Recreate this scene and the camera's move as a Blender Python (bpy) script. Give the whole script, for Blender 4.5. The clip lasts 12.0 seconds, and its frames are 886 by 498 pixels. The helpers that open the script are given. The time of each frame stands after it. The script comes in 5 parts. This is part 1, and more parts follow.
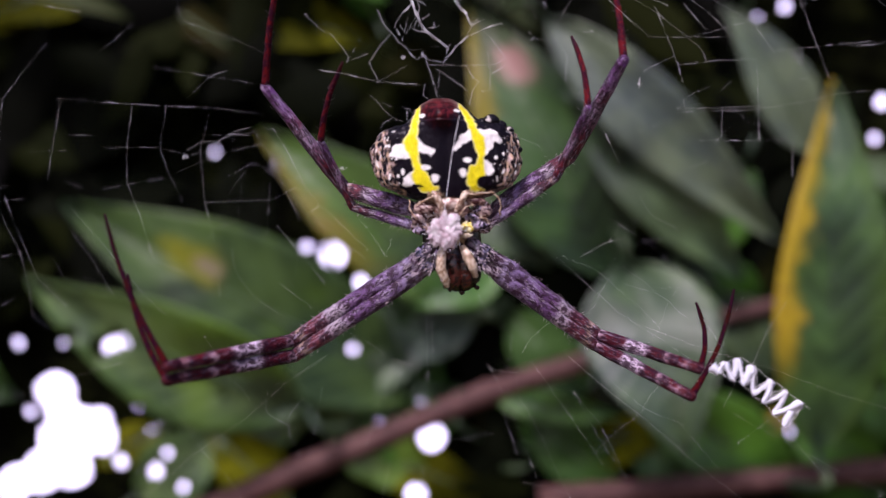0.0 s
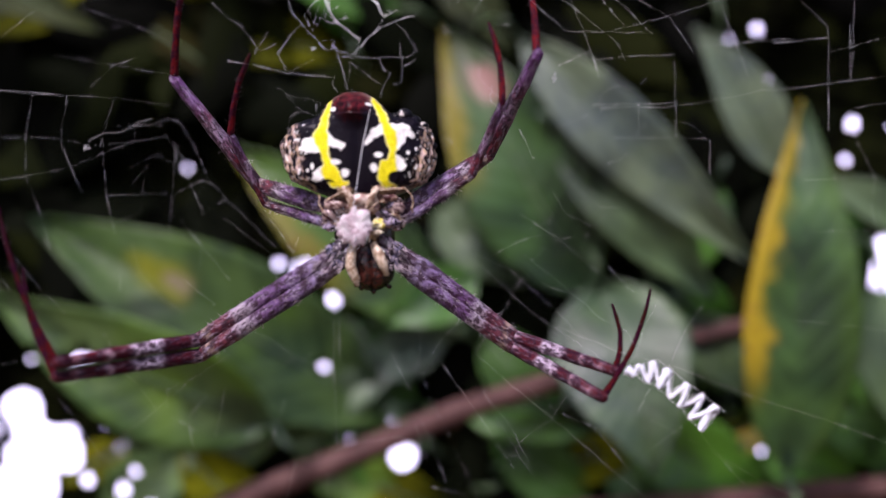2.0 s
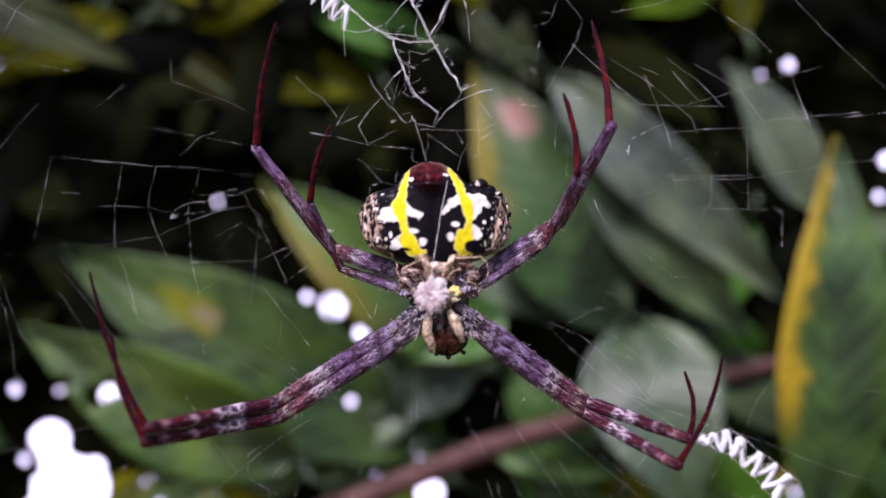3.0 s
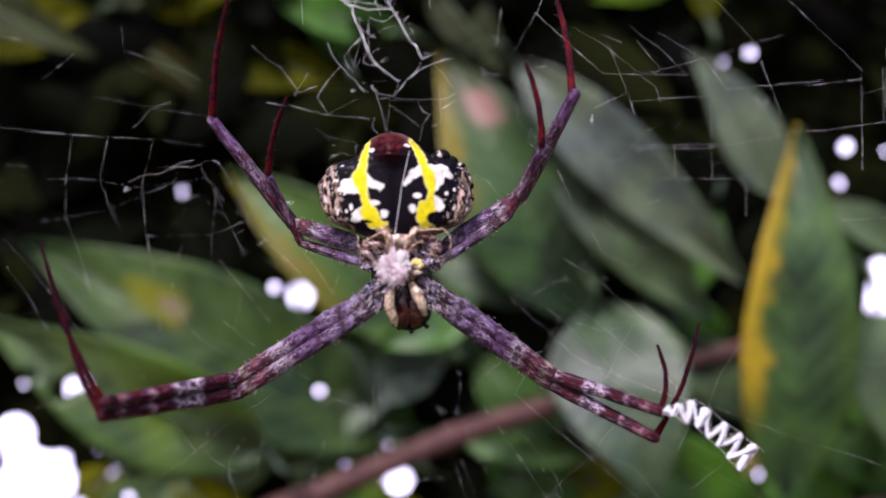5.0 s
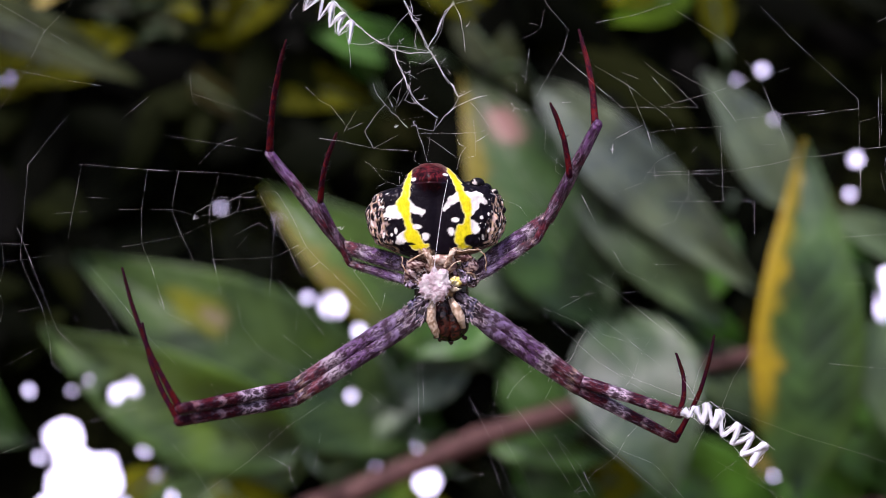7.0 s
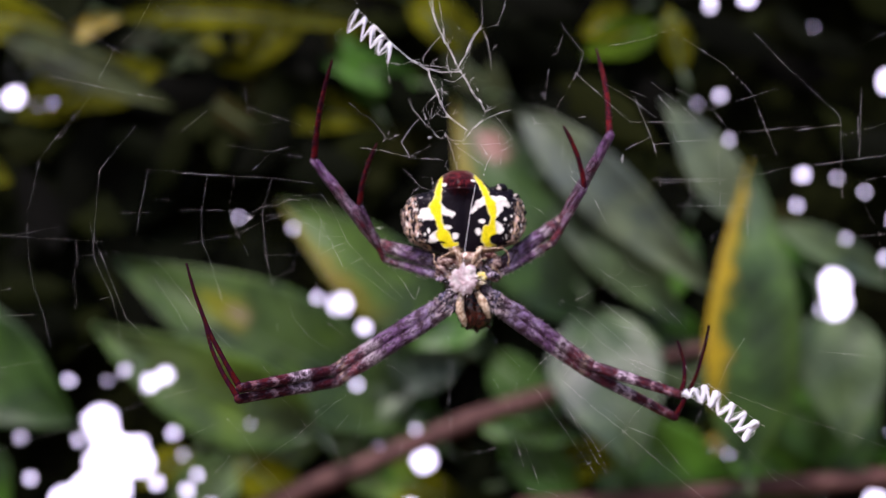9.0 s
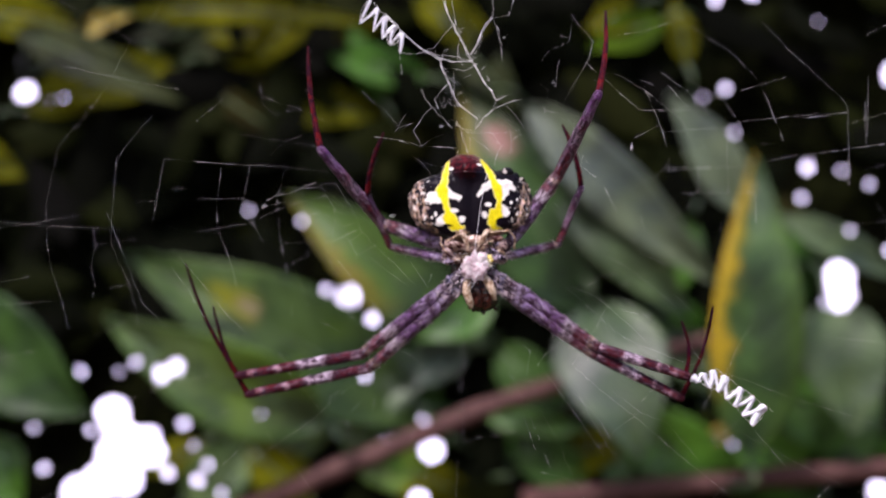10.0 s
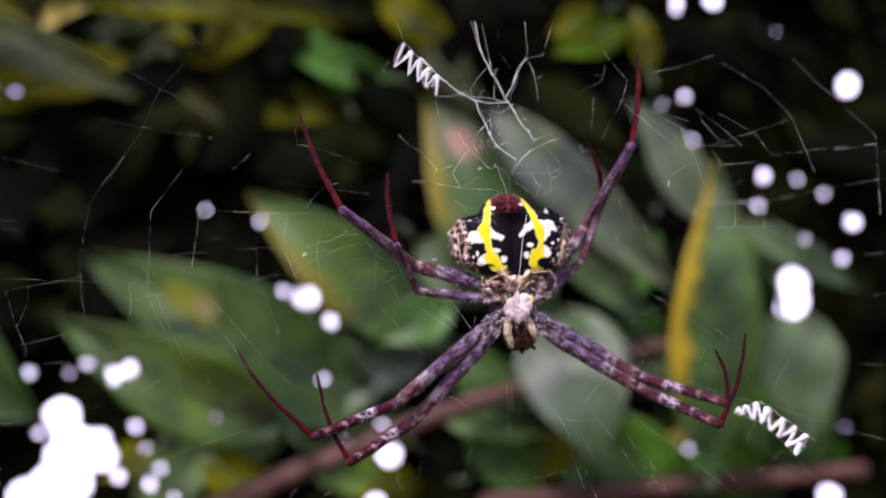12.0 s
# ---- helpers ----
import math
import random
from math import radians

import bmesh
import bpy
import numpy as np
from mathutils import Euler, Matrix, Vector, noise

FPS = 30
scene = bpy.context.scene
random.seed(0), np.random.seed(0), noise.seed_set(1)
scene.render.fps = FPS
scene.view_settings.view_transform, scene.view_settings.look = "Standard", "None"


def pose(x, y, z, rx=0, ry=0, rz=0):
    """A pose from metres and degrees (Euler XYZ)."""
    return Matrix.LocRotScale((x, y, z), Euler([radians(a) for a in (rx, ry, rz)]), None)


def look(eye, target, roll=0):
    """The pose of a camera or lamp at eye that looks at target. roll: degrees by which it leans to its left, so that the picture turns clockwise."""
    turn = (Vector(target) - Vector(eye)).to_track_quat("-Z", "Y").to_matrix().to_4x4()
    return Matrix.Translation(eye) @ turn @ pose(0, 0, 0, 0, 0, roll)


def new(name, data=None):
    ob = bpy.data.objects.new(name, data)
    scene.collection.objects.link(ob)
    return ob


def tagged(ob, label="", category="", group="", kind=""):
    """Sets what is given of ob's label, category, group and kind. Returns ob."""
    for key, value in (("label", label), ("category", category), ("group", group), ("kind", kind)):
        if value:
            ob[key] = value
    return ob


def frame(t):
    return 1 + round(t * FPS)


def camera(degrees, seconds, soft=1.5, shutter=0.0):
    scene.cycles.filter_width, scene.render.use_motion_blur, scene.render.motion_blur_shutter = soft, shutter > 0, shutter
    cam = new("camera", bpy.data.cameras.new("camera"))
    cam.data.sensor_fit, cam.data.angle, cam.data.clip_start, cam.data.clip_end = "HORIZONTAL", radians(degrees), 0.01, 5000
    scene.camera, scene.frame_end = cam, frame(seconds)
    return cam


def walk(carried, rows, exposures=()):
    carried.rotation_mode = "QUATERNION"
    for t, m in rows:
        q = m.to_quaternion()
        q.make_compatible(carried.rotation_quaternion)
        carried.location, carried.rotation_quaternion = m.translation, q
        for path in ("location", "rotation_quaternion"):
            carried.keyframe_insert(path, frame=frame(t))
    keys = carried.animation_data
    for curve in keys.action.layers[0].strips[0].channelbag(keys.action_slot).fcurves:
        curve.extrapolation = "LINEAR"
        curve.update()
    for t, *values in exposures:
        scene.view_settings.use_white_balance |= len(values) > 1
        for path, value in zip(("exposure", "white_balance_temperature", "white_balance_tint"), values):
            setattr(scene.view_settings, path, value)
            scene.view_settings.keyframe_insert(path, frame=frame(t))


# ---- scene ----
MM = 0.001

# ---- camera: held in the hand, close before the web ----
# seconds; place in mm; pitch, roll and yaw in degrees
CAMERA_ROWS = [
    (0, 0.39, -75.18, 0.12, 0.01, 0.28, 0.06),
    (0.1, 0.41, -74.68, 0.1, 0.83, 0.16, 0.45),
    (0.2, 0.44, -74.19, 0.08, 1.07, 0.04, -0.04),
    (0.3, 0.46, -73.69, 0.07, 1.55, -0.08, -0.91),
    (0.5, 0.51, -72.7, 0.03, 2.07, -0.32, -1.7),
    (0.7, 0.76, -71.52, -0.11, 2.42, -0.56, -3.09),
    (1, 1.13, -69.76, -0.31, 1.93, -0.91, -3.34),
    (1.1, 1.32, -71.17, -0.4, 1.1, -0.64, -3.47),
    (1.3, 1.78, -72.88, -0.55, 1.4, -0.41, -2.79),
    (1.5, 2.24, -74.58, -0.7, 1.57, -0.18, -2.9),
    (1.8, 2.95, -74.53, -0.74, 1.16, -0.13, -2.15),
    (2, 3.42, -74.5, -0.77, 1.19, -0.1, -0.99),
    (2.2, 3.46, -74.8, -0.61, 2.09, -0.06, 0.11),
    (2.5, 3.53, -75.25, -0.36, 2.93, 0, -0.47),
    (3, 2.7, -73.24, 0.04, 3.04, -0.57, 0.54),
    (3.2, 2.38, -74.38, 0.13, 3.29, -0.52, 0.02),
    (4.8, 1.51, -73.61, 0.09, 2.75, -0.02, -1.32),
    (5, 1.49, -73.95, 0.12, 2.38, 0, -1.56),
    (5.5, 1.5, -74.35, 0.22, 3.33, -0.01, -1.98),
    (6, 1.57, -73.95, 0.22, 2.97, 0.6, -0.35),
    (6.5, 1.53, -76.8, 0.02, 3.35, -0.12, -0.85),
    (7, 1.53, -90.11, -0.21, 2.99, 0.3, -0.05),
    (7.2, 1.53, -96.44, -0.28, 3.07, 0.29, -0.53),
    (8.8, -1.57, -133.84, -0.01, 2.85, 0.38, -1.04),
    (9, -1.38, -135.74, -0.07, 2.92, 0.36, -0.77),
    (9.5, -1.12, -137.2, -0.21, 2.72, 0.34, -1.15),
    (10, -1.92, -139.61, -0.12, 2.48, 0.41, -0.42),
    (10.5, -3.61, -139.09, 0.19, 2.98, -0.1, -0.07),
    (11, -5.21, -136.56, 0.44, 2.25, 0.26, -1.36),
    (11.5, -6.38, -137.19, 0.72, 2.41, 0.11, -1.97),
    (12, -7.07, -137.2, 1.08, 2.48, -0.2, -3.47),
]


def held(x, y, z, pitch, roll, yaw):
    """A camera pose that faces +y when all its angles are zero."""
    turn = Matrix.Rotation(radians(yaw), 4, "Z") @ Matrix.Rotation(radians(pitch), 4, "X") @ Matrix.Rotation(radians(roll), 4, "Y")
    return Matrix.Translation((x * MM, y * MM, z * MM)) @ turn @ Matrix.Rotation(radians(90), 4, "X")


cam = camera(48, 12.0, soft=0.7)
cam.data.dof.use_dof = True
cam.data.dof.focus_distance = 0.0815
cam.data.dof.aperture_fstop = 22
walk(cam, [(t, held(*p)) for t, *p in CAMERA_ROWS], exposures=[(0, 0.66, 6200, 34), (0.5, 0.66, 6200, 31), (1.0, 0.82, 6200, 29), (7, 0.82, 6200, 29), (9, 0.82, 6400, 27), (12, 0.82, 6400, 27)])

# ---- world and sun: bright shade under an overcast sky ----
world = bpy.data.worlds.new("overcast_sky")
scene.world = world
world.use_nodes = True
sky = world.node_tree.nodes.new("ShaderNodeTexSky")
sky.sky_type = "NISHITA"
sky.sun_disc = False
sky.sun_elevation = radians(52)
sky.sun_rotation = radians(200)
sky.air_density, sky.dust_density = 1.2, 3.0
background = world.node_tree.nodes["Background"]
world.node_tree.links.new(sky.outputs[0], background.inputs[0])
background.inputs[1].default_value = 0.08
sun_data = bpy.data.lights.new("sun", "SUN")
sun_data.energy, sun_data.angle, sun_data.color = 2.35, radians(10), (1.0, 0.94, 0.93)
sun = new("sun", sun_data)
sun.matrix_world = look((-0.35, -0.75, 1.05), (0, 0, 0))


# ---- materials ----
class Nodes:
    """A node material with a Principled shader, and short ways to add nodes."""

    def __init__(self, name, rough=0.5, spec=0.5, metal=0.0):
        self.mat = bpy.data.materials.new(name)
        self.mat.use_nodes = True
        self.tree = self.mat.node_tree
        self.shader = self.tree.nodes["Principled BSDF"]
        self.shader.inputs["Roughness"].default_value = rough
        self.shader.inputs["Specular IOR Level"].default_value = spec
        self.shader.inputs["Metallic"].default_value = metal

    def add(self, kind, **values):
        node = self.tree.nodes.new(kind)
        for key, value in values.items():
            node.inputs[key.replace("_", " ")].default_value = value
        return node

    def link(self, a, b):
        self.tree.links.new(a, b)

    def noise(self, scale, detail=4, rough=0.6, stretch=None):
        where = self.add("ShaderNodeTexCoord").outputs["Object"]
        if stretch:
            mapping = self.add("ShaderNodeMapping", Scale=stretch)
            self.link(where, mapping.inputs[0])
            where = mapping.outputs[0]
        tex = self.add("ShaderNodeTexNoise", Scale=scale, Detail=detail, Roughness=rough)
        self.link(where, tex.inputs["Vector"])
        return tex.outputs["Fac"]

    def ramp(self, fac, stops, mode="LINEAR"):
        node = self.add("ShaderNodeValToRGB")
        node.color_ramp.interpolation = mode
        while len(node.color_ramp.elements) < len(stops):
            node.color_ramp.elements.new(0.5)
        for e, (at, colour) in zip(node.color_ramp.elements, stops):
            e.position = at
            e.color = (*colour, 1) if len(colour) == 3 else colour
        self.link(fac, node.inputs[0])
        return node.outputs[0]

    def mix(self, fac, a, b, mode="MIX"):
        node = self.tree.nodes.new("ShaderNodeMix")
        node.data_type, node.blend_type = "RGBA", mode
        for value, socket in ((fac, node.inputs[0]), (a, node.inputs[6]), (b, node.inputs[7])):
            if isinstance(value, (int, float)):
                socket.default_value = value
            elif isinstance(value, tuple):
                socket.default_value = (*value, 1)
            else:
                self.link(value, socket)
        return node.outputs[2]

    def math(self, op, a, b=0.0, c=0.0):
        node = self.tree.nodes.new("ShaderNodeMath")
        node.operation = op
        for value, socket in zip((a, b, c), node.inputs):
            if isinstance(value, (int, float)):
                socket.default_value = value
            else:
                self.link(value, socket)
        return node.outputs[0]

    def smooth(self, value, low, high):
        node = self.tree.nodes.new("ShaderNodeMapRange")
        node.interpolation_type = "SMOOTHSTEP"
        self.link(value, node.inputs[0])
        node.inputs[1].default_value, node.inputs[2].default_value = low, high
        return node.outputs[0]

    def attribute(self, name):
        node = self.tree.nodes.new("ShaderNodeAttribute")
        node.attribute_name = name
        return node

    def bump(self, height, strength, distance):
        node = self.add("ShaderNodeBump", Strength=strength, Distance=distance)
        self.link(height, node.inputs["Height"])
        self.link(node.outputs[0], self.shader.inputs["Normal"])

    def done(self, colour):
        if isinstance(colour, tuple):
            self.shader.inputs["Base Color"].default_value = (*colour, 1)
        else:
            self.link(colour, self.shader.inputs["Base Color"])
        return self.mat


def leaf_material(name, dark, light, rough, edge=None, spot=None, spec=0.5, margin=None, fresh=0.0):
    dark, light = tuple(c * 0.75 for c in dark), tuple(c * k for c, k in zip(light, (1.12, 1.19, 0.68)))
    n = Nodes(name, rough, spec * 0.8)
    uv = n.add("ShaderNodeTexCoord").outputs["UV"]
    split = n.add("ShaderNodeSeparateXYZ")
    n.link(uv, split.inputs[0])
    u, v = split.outputs[0], split.outputs[1]
    large, fine = n.noise(45), n.noise(500, 5)
    colour = n.mix(n.smooth(large, 0.38, 0.62), dark, light)
    colour = n.mix(n.math("MULTIPLY", n.smooth(fine, 0.45, 0.75), 0.5), colour, light)
    colour = n.mix(n.math("MULTIPLY", n.smooth(n.noise(28, 3), 0.48, 0.66), 0.78), colour, tuple(c * 0.4 for c in dark))
    vivid = (light[0] * 1.15, light[1] * 1.3, light[2] * 0.2)
    colour = n.mix(n.math("MULTIPLY", n.smooth(n.noise(19, 3), 0.5, 0.62), fresh), colour, vivid)
    # side veins slant from the midrib
    across = n.math("ABSOLUTE", n.math("SUBTRACT", u, 0.5))
    veins = n.math("SINE", n.math("MULTIPLY", n.math("SUBTRACT", v, n.math("MULTIPLY", across, 0.35)), 75.0))
    pale = tuple(min(1, c * 1.5 + 0.01) for c in light)
    colour = n.mix(n.math("MULTIPLY", n.smooth(veins, 0.86, 1.0), 0.35), colour, pale)
    # a greener rim, so that the middle looks greyed by sheen
    if margin:
        rim = n.smooth(n.math("ADD", across, n.math("MULTIPLY", n.math("SUBTRACT", large, 0.5), 0.3)), 0.24, 0.44)
        colour = n.mix(n.math("MULTIPLY", rim, 0.4), colour, margin)
    if edge:
        ragged = n.math("ADD", n.math("MULTIPLY", n.math("SUBTRACT", large, 0.5), 0.4), n.math("MULTIPLY", n.math("SUBTRACT", n.noise(150, 4), 0.5), 0.5))
        wave = n.math("SUBTRACT", n.math("ADD", u, ragged), n.math("MULTIPLY", v, 0.12))
        mask = n.math("MULTIPLY", n.math("SUBTRACT", 1.0, n.smooth(wave, edge[3], edge[3] + 0.22)), n.smooth(v, edge[4], edge[4] + 0.2))
        colour = n.mix(mask, colour, tuple(edge[:3]))
        worn = n.math("GREATER_THAN", n.math("ADD", n.math("MULTIPLY", mask, 0.5), fine), 1.12)
        colour = n.mix(worn, colour, (0.16, 0.07, 0.02))
    if spot:
        su, sv, size, tint, ring, squeeze = spot
        du = n.math("MULTIPLY", n.math("SUBTRACT", u, su), squeeze)
        dv = n.math("SUBTRACT", v, sv)
        d = n.math("SQRT", n.math("ADD", n.math("MULTIPLY", du, du), n.math("MULTIPLY", dv, dv)))
        ragged = n.math("MULTIPLY", n.math("SUBTRACT", n.noise(130, 4), 0.5), size * 4.5)
        near = n.math("ADD", n.math("ADD", d, ragged), n.math("MULTIPLY", dv, -0.35))
        colour = n.mix(n.math("MULTIPLY", n.math("SUBTRACT", 1.0, n.smooth(near, size * 0.6, size * 2.4)), 0.85), colour, ring)
        core = n.math("ADD", n.math("ADD", d, n.math("MULTIPLY", ragged, 0.4)), n.math("MULTIPLY", dv, 0.35))
        colour = n.mix(n.math("MULTIPLY", n.math("SUBTRACT", 1.0, n.smooth(core, size * 0.35, size * 1.1)), 0.8), colour, tint)
    n.bump(n.math("ADD", n.math("MULTIPLY", veins, 0.5), fine), 0.25, 0.0007)
    return n.done(colour)


YELLOW = (0.36, 0.27, 0.012, 0.04, 0.15)
LEAF_LOOKS = {
    "plain": leaf_material("leaf_green", (0.022, 0.075, 0.022), (0.05, 0.13, 0.035), 0.42, margin=(0.035, 0.10, 0.008), fresh=0.6),
    "fresh": leaf_material("leaf_fresh_green", (0.038, 0.078, 0.04), (0.085, 0.135, 0.07), 0.42, margin=(0.045, 0.12, 0.008), fresh=0.7),
    # grey sheen of the sky is put into this base colour
    "grey": leaf_material("leaf_grey_sheen", (0.033, 0.063, 0.046), (0.062, 0.097, 0.073), 0.45, fresh=0.15),
    "dull_edge": leaf_material("leaf_dull_yellow_edge", (0.022, 0.06, 0.018), (0.05, 0.10, 0.028), 0.42, (0.12, 0.118, 0.006, 0.1, 0.25), fresh=0.4),
    "yellow_edge": leaf_material("leaf_yellow_edge", (0.024, 0.066, 0.026), (0.05, 0.105, 0.046), 0.42, YELLOW, margin=(0.05, 0.11, 0.01), fresh=0.4),
    "spotted": leaf_material("leaf_spotted", (0.02, 0.048, 0.018), (0.042, 0.076, 0.032), 0.45, None, (0.6, 0.62, 0.05, (0.22, 0.18, 0.13), (0.19, 0.2, 0.012), 0.6), 0.25, fresh=0.6),
    "spotted_edge": leaf_material("leaf_spotted_edge", (0.013, 0.04, 0.013), (0.029, 0.07, 0.025), 0.42, (0.17, 0.15, 0.008, 0.08, 0.4), (0.62, 0.8, 0.09, (0.33, 0.17, 0.15), (0.1, 0.12, 0.07), 0.38)),
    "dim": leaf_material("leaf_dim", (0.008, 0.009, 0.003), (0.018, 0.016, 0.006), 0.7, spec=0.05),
    # the plain green darkened: shade on these leaves is in the colour
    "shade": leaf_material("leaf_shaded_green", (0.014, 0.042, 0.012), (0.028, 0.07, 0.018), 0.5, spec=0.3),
    "olive": leaf_material("leaf_olive", (0.046, 0.052, 0.003), (0.105, 0.105, 0.005), 0.7, spec=0.03),
    "lime": leaf_material("leaf_lime", (0.02, 0.042, 0.003), (0.045, 0.085, 0.006), 0.7, spec=0.05),
    # blue-grey sky reflection painted as the leaf's own colour
    "pale": leaf_material("leaf_pale_sheen", (0.066, 0.097, 0.09), (0.106, 0.138, 0.133), 0.42),
    "yellow": leaf_material("leaf_yellowed", (0.2, 0.15, 0.02), (0.3, 0.22, 0.03), 0.5),
    "bright": leaf_material("leaf_bright_green", (0.012, 0.045, 0.005), (0.03, 0.10, 0.01), 0.6, spec=0.2),
    # a grey leaf colour with the shade already put in
    "dusk": leaf_material("leaf_shaded_grey", (0.016, 0.022, 0.013), (0.034, 0.042, 0.026), 0.6, spec=0.1),
}


def bark_material():
    n = Nodes("reddish_bark", 0.65, 0.3)
    colour = n.ramp(n.noise(140, 6), [(0.3, (0.046, 0.02, 0.017)), (0.55, (0.084, 0.038, 0.033)), (0.8, (0.14, 0.078, 0.066))])
    n.bump(n.noise(1200, 5), 0.4, 0.0004)
    return n.done(colour)


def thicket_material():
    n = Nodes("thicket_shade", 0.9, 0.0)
    # deep shade within the thicket is put into this near-black colour
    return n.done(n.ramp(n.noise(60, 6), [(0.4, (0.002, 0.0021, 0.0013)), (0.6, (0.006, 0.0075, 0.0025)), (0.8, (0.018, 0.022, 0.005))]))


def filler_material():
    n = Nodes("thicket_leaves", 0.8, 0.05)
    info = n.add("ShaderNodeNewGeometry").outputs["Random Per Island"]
    # leaf greens and browns taken almost to black, to hold the shade
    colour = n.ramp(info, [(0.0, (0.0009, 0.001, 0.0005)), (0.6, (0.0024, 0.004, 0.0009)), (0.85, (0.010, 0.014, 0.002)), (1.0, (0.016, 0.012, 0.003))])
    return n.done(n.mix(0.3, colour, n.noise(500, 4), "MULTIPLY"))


def ground_material():
    n = Nodes("leaf_litter", 0.9, 0.2)
    colour = n.ramp(n.noise(14, 8), [(0.3, (0.03, 0.02, 0.012)), (0.5, (0.09, 0.06, 0.035)), (0.7, (0.16, 0.11, 0.06))])
    n.bump(n.noise(60, 6), 0.6, 0.02)
    return n.done(colour)


def silk_material(name, colour):
    n = Nodes(name, 0.35, 0.8)
    return n.done(n.mix(n.noise(1500, 3), colour, tuple(c * 0.8 for c in colour)))


def pad_material():
    n = Nodes("silk_pad", 0.55, 0.3)
    patches = n.noise(700, 5, 0.7)
    colour = n.ramp(patches, [(0.3, (0.34, 0.2, 0.2)), (0.42, (0.62, 0.47, 0.52)), (0.55, (0.82, 0.74, 0.76)), (0.7, (0.92, 0.9, 0.82))])
    n.bump(n.noise(4200, 5, 0.8), 0.9, 0.0002)
    return n.done(colour)


def pigment_material(name, rough, grain, spec=0.5):
    n = Nodes(name, rough, spec)
    fine = n.noise(grain, 5)
    colour = n.mix(0.35, n.attribute("pigment").outputs["Color"], n.ramp(fine, [(0.3, (0.35, 0.35, 0.35)), (0.7, (1, 1, 1))]), "MULTIPLY")
    n.bump(fine, 0.5, 0.00012)
    return n.done(colour)


def leg_material(name, stops, streak, rough=0.42, spec=0.3):
    """Bands along a segment, broken up by lengthwise streaks of pale hair."""
    n = Nodes(name, rough, spec)
    along = n.attribute("along").outputs["Fac"]
    blotch = n.noise(1100, 5, 0.75, (1, 1, 0.6))
    shifted = n.math("ADD", along, n.math("MULTIPLY", n.math("SUBTRACT", blotch, 0.5), 0.2))
    colour = n.ramp(shifted, stops)
    dark = n.noise(1900, 6, 0.8, (1, 1, 0.55))
    colour = n.mix(n.math("MULTIPLY", n.smooth(dark, 0.44, 0.54), 0.95), colour, (0.022, 0.003, 0.012))
    hair = n.noise(4200, 5, 0.85, (1, 1, 0.22))
    colour = n.mix(n.math("MULTIPLY", n.smooth(hair, 0.53, 0.62), streak), colour, (0.66, 0.57, 0.76))
    n.bump(n.math("ADD", hair, dark), 0.7, 0.00015)
    return n.done(colour)


FEMUR = leg_material("leg_purple_grey", [(0.0, (0.03, 0.012, 0.035)), (0.06, (0.05, 0.018, 0.03)), (0.1, (0.08, 0.04, 0.08)), (0.14, (0.27, 0.22, 0.36)), (0.22, (0.22, 0.15, 0.29)), (0.4, (0.14, 0.07, 0.19)), (0.6, (0.16, 0.08, 0.19)), (0.66, (0.5, 0.43, 0.5)), (0.72, (0.38, 0.3, 0.36)), (0.76, (0.09, 0.009, 0.02)), (0.82, (0.17, 0.04, 0.055)), (0.87, (0.08, 0.006, 0.016)), (0.92, (0.5, 0.36, 0.29)), (0.95, (0.07, 0.008, 0.012)), (1.0, (0.16, 0.04, 0.06))], 0.5)
TIBIA = leg_material("leg_banded", [(0.0, (0.42, 0.32, 0.4)), (0.05, (0.36, 0.24, 0.3)), (0.09, (0.07, 0.004, 0.010)), (0.28, (0.08, 0.006, 0.014)), (0.33, (0.7, 0.58, 0.72)), (0.5, (0.62, 0.48, 0.6)), (0.54, (0.1, 0.008, 0.014)), (0.66, (0.07, 0.005, 0.010)), (0.69, (0.4, 0.25, 0.3)), (0.73, (0.08, 0.006, 0.012)), (0.86, (0.09, 0.006, 0.011)), (0.89, (0.3, 0.14, 0.16)), (0.92, (0.07, 0.005, 0.008)), (1.0, (0.06, 0.005, 0.008))], 0.2, 0.5, 0.12)
REAR_TIBIA = leg_material("leg_purple_tibia", [(0.0, (0.2, 0.03, 0.045)), (0.25, (0.13, 0.016, 0.03)), (0.45, (0.27, 0.16, 0.26)), (0.55, (0.4, 0.3, 0.4)), (0.62, (0.13, 0.03, 0.06)), (0.8, (0.2, 0.1, 0.24)), (1.0, (0.11, 0.03, 0.14))], 0.5)
METATARSUS = leg_material("leg_red_brown", [(0.0, (0.06, 0.004, 0.004)), (0.6, (0.035, 0.005, 0.003)), (1.0, (0.010, 0.005, 0.003))], 0.0, 0.75, 0.03)
REAR_METATARSUS = leg_material("leg_red", [(0.0, (0.115, 0.006, 0.008)), (0.6, (0.14, 0.009, 0.010)), (1.0, (0.03, 0.005, 0.005))], 0.02, 0.6, 0.06)
SPINE_PALE = Nodes("pale_bristle", 0.5).done((0.46, 0.38, 0.42))
SPINE_DARK = Nodes("dark_bristle", 0.5).done((0.03, 0.018, 0.02))
ABDOMEN = pigment_material("abdomen_skin", 0.3, 2600, 0.12)
THORAX = pigment_material("thorax_skin", 0.25, 3000, 0.6)
SILK = silk_material("silk_thread", (0.92, 0.92, 0.86))
SILK_WHITE = silk_material("silk_white", (0.94, 0.95, 0.97))
SILK_BAND = silk_material("silk_band", (0.82, 0.85, 0.95))
SILK_PAD = pad_material()
BARK, THICKET, FILLER, LITTER = bark_material(), thicket_material(), filler_material(), ground_material()


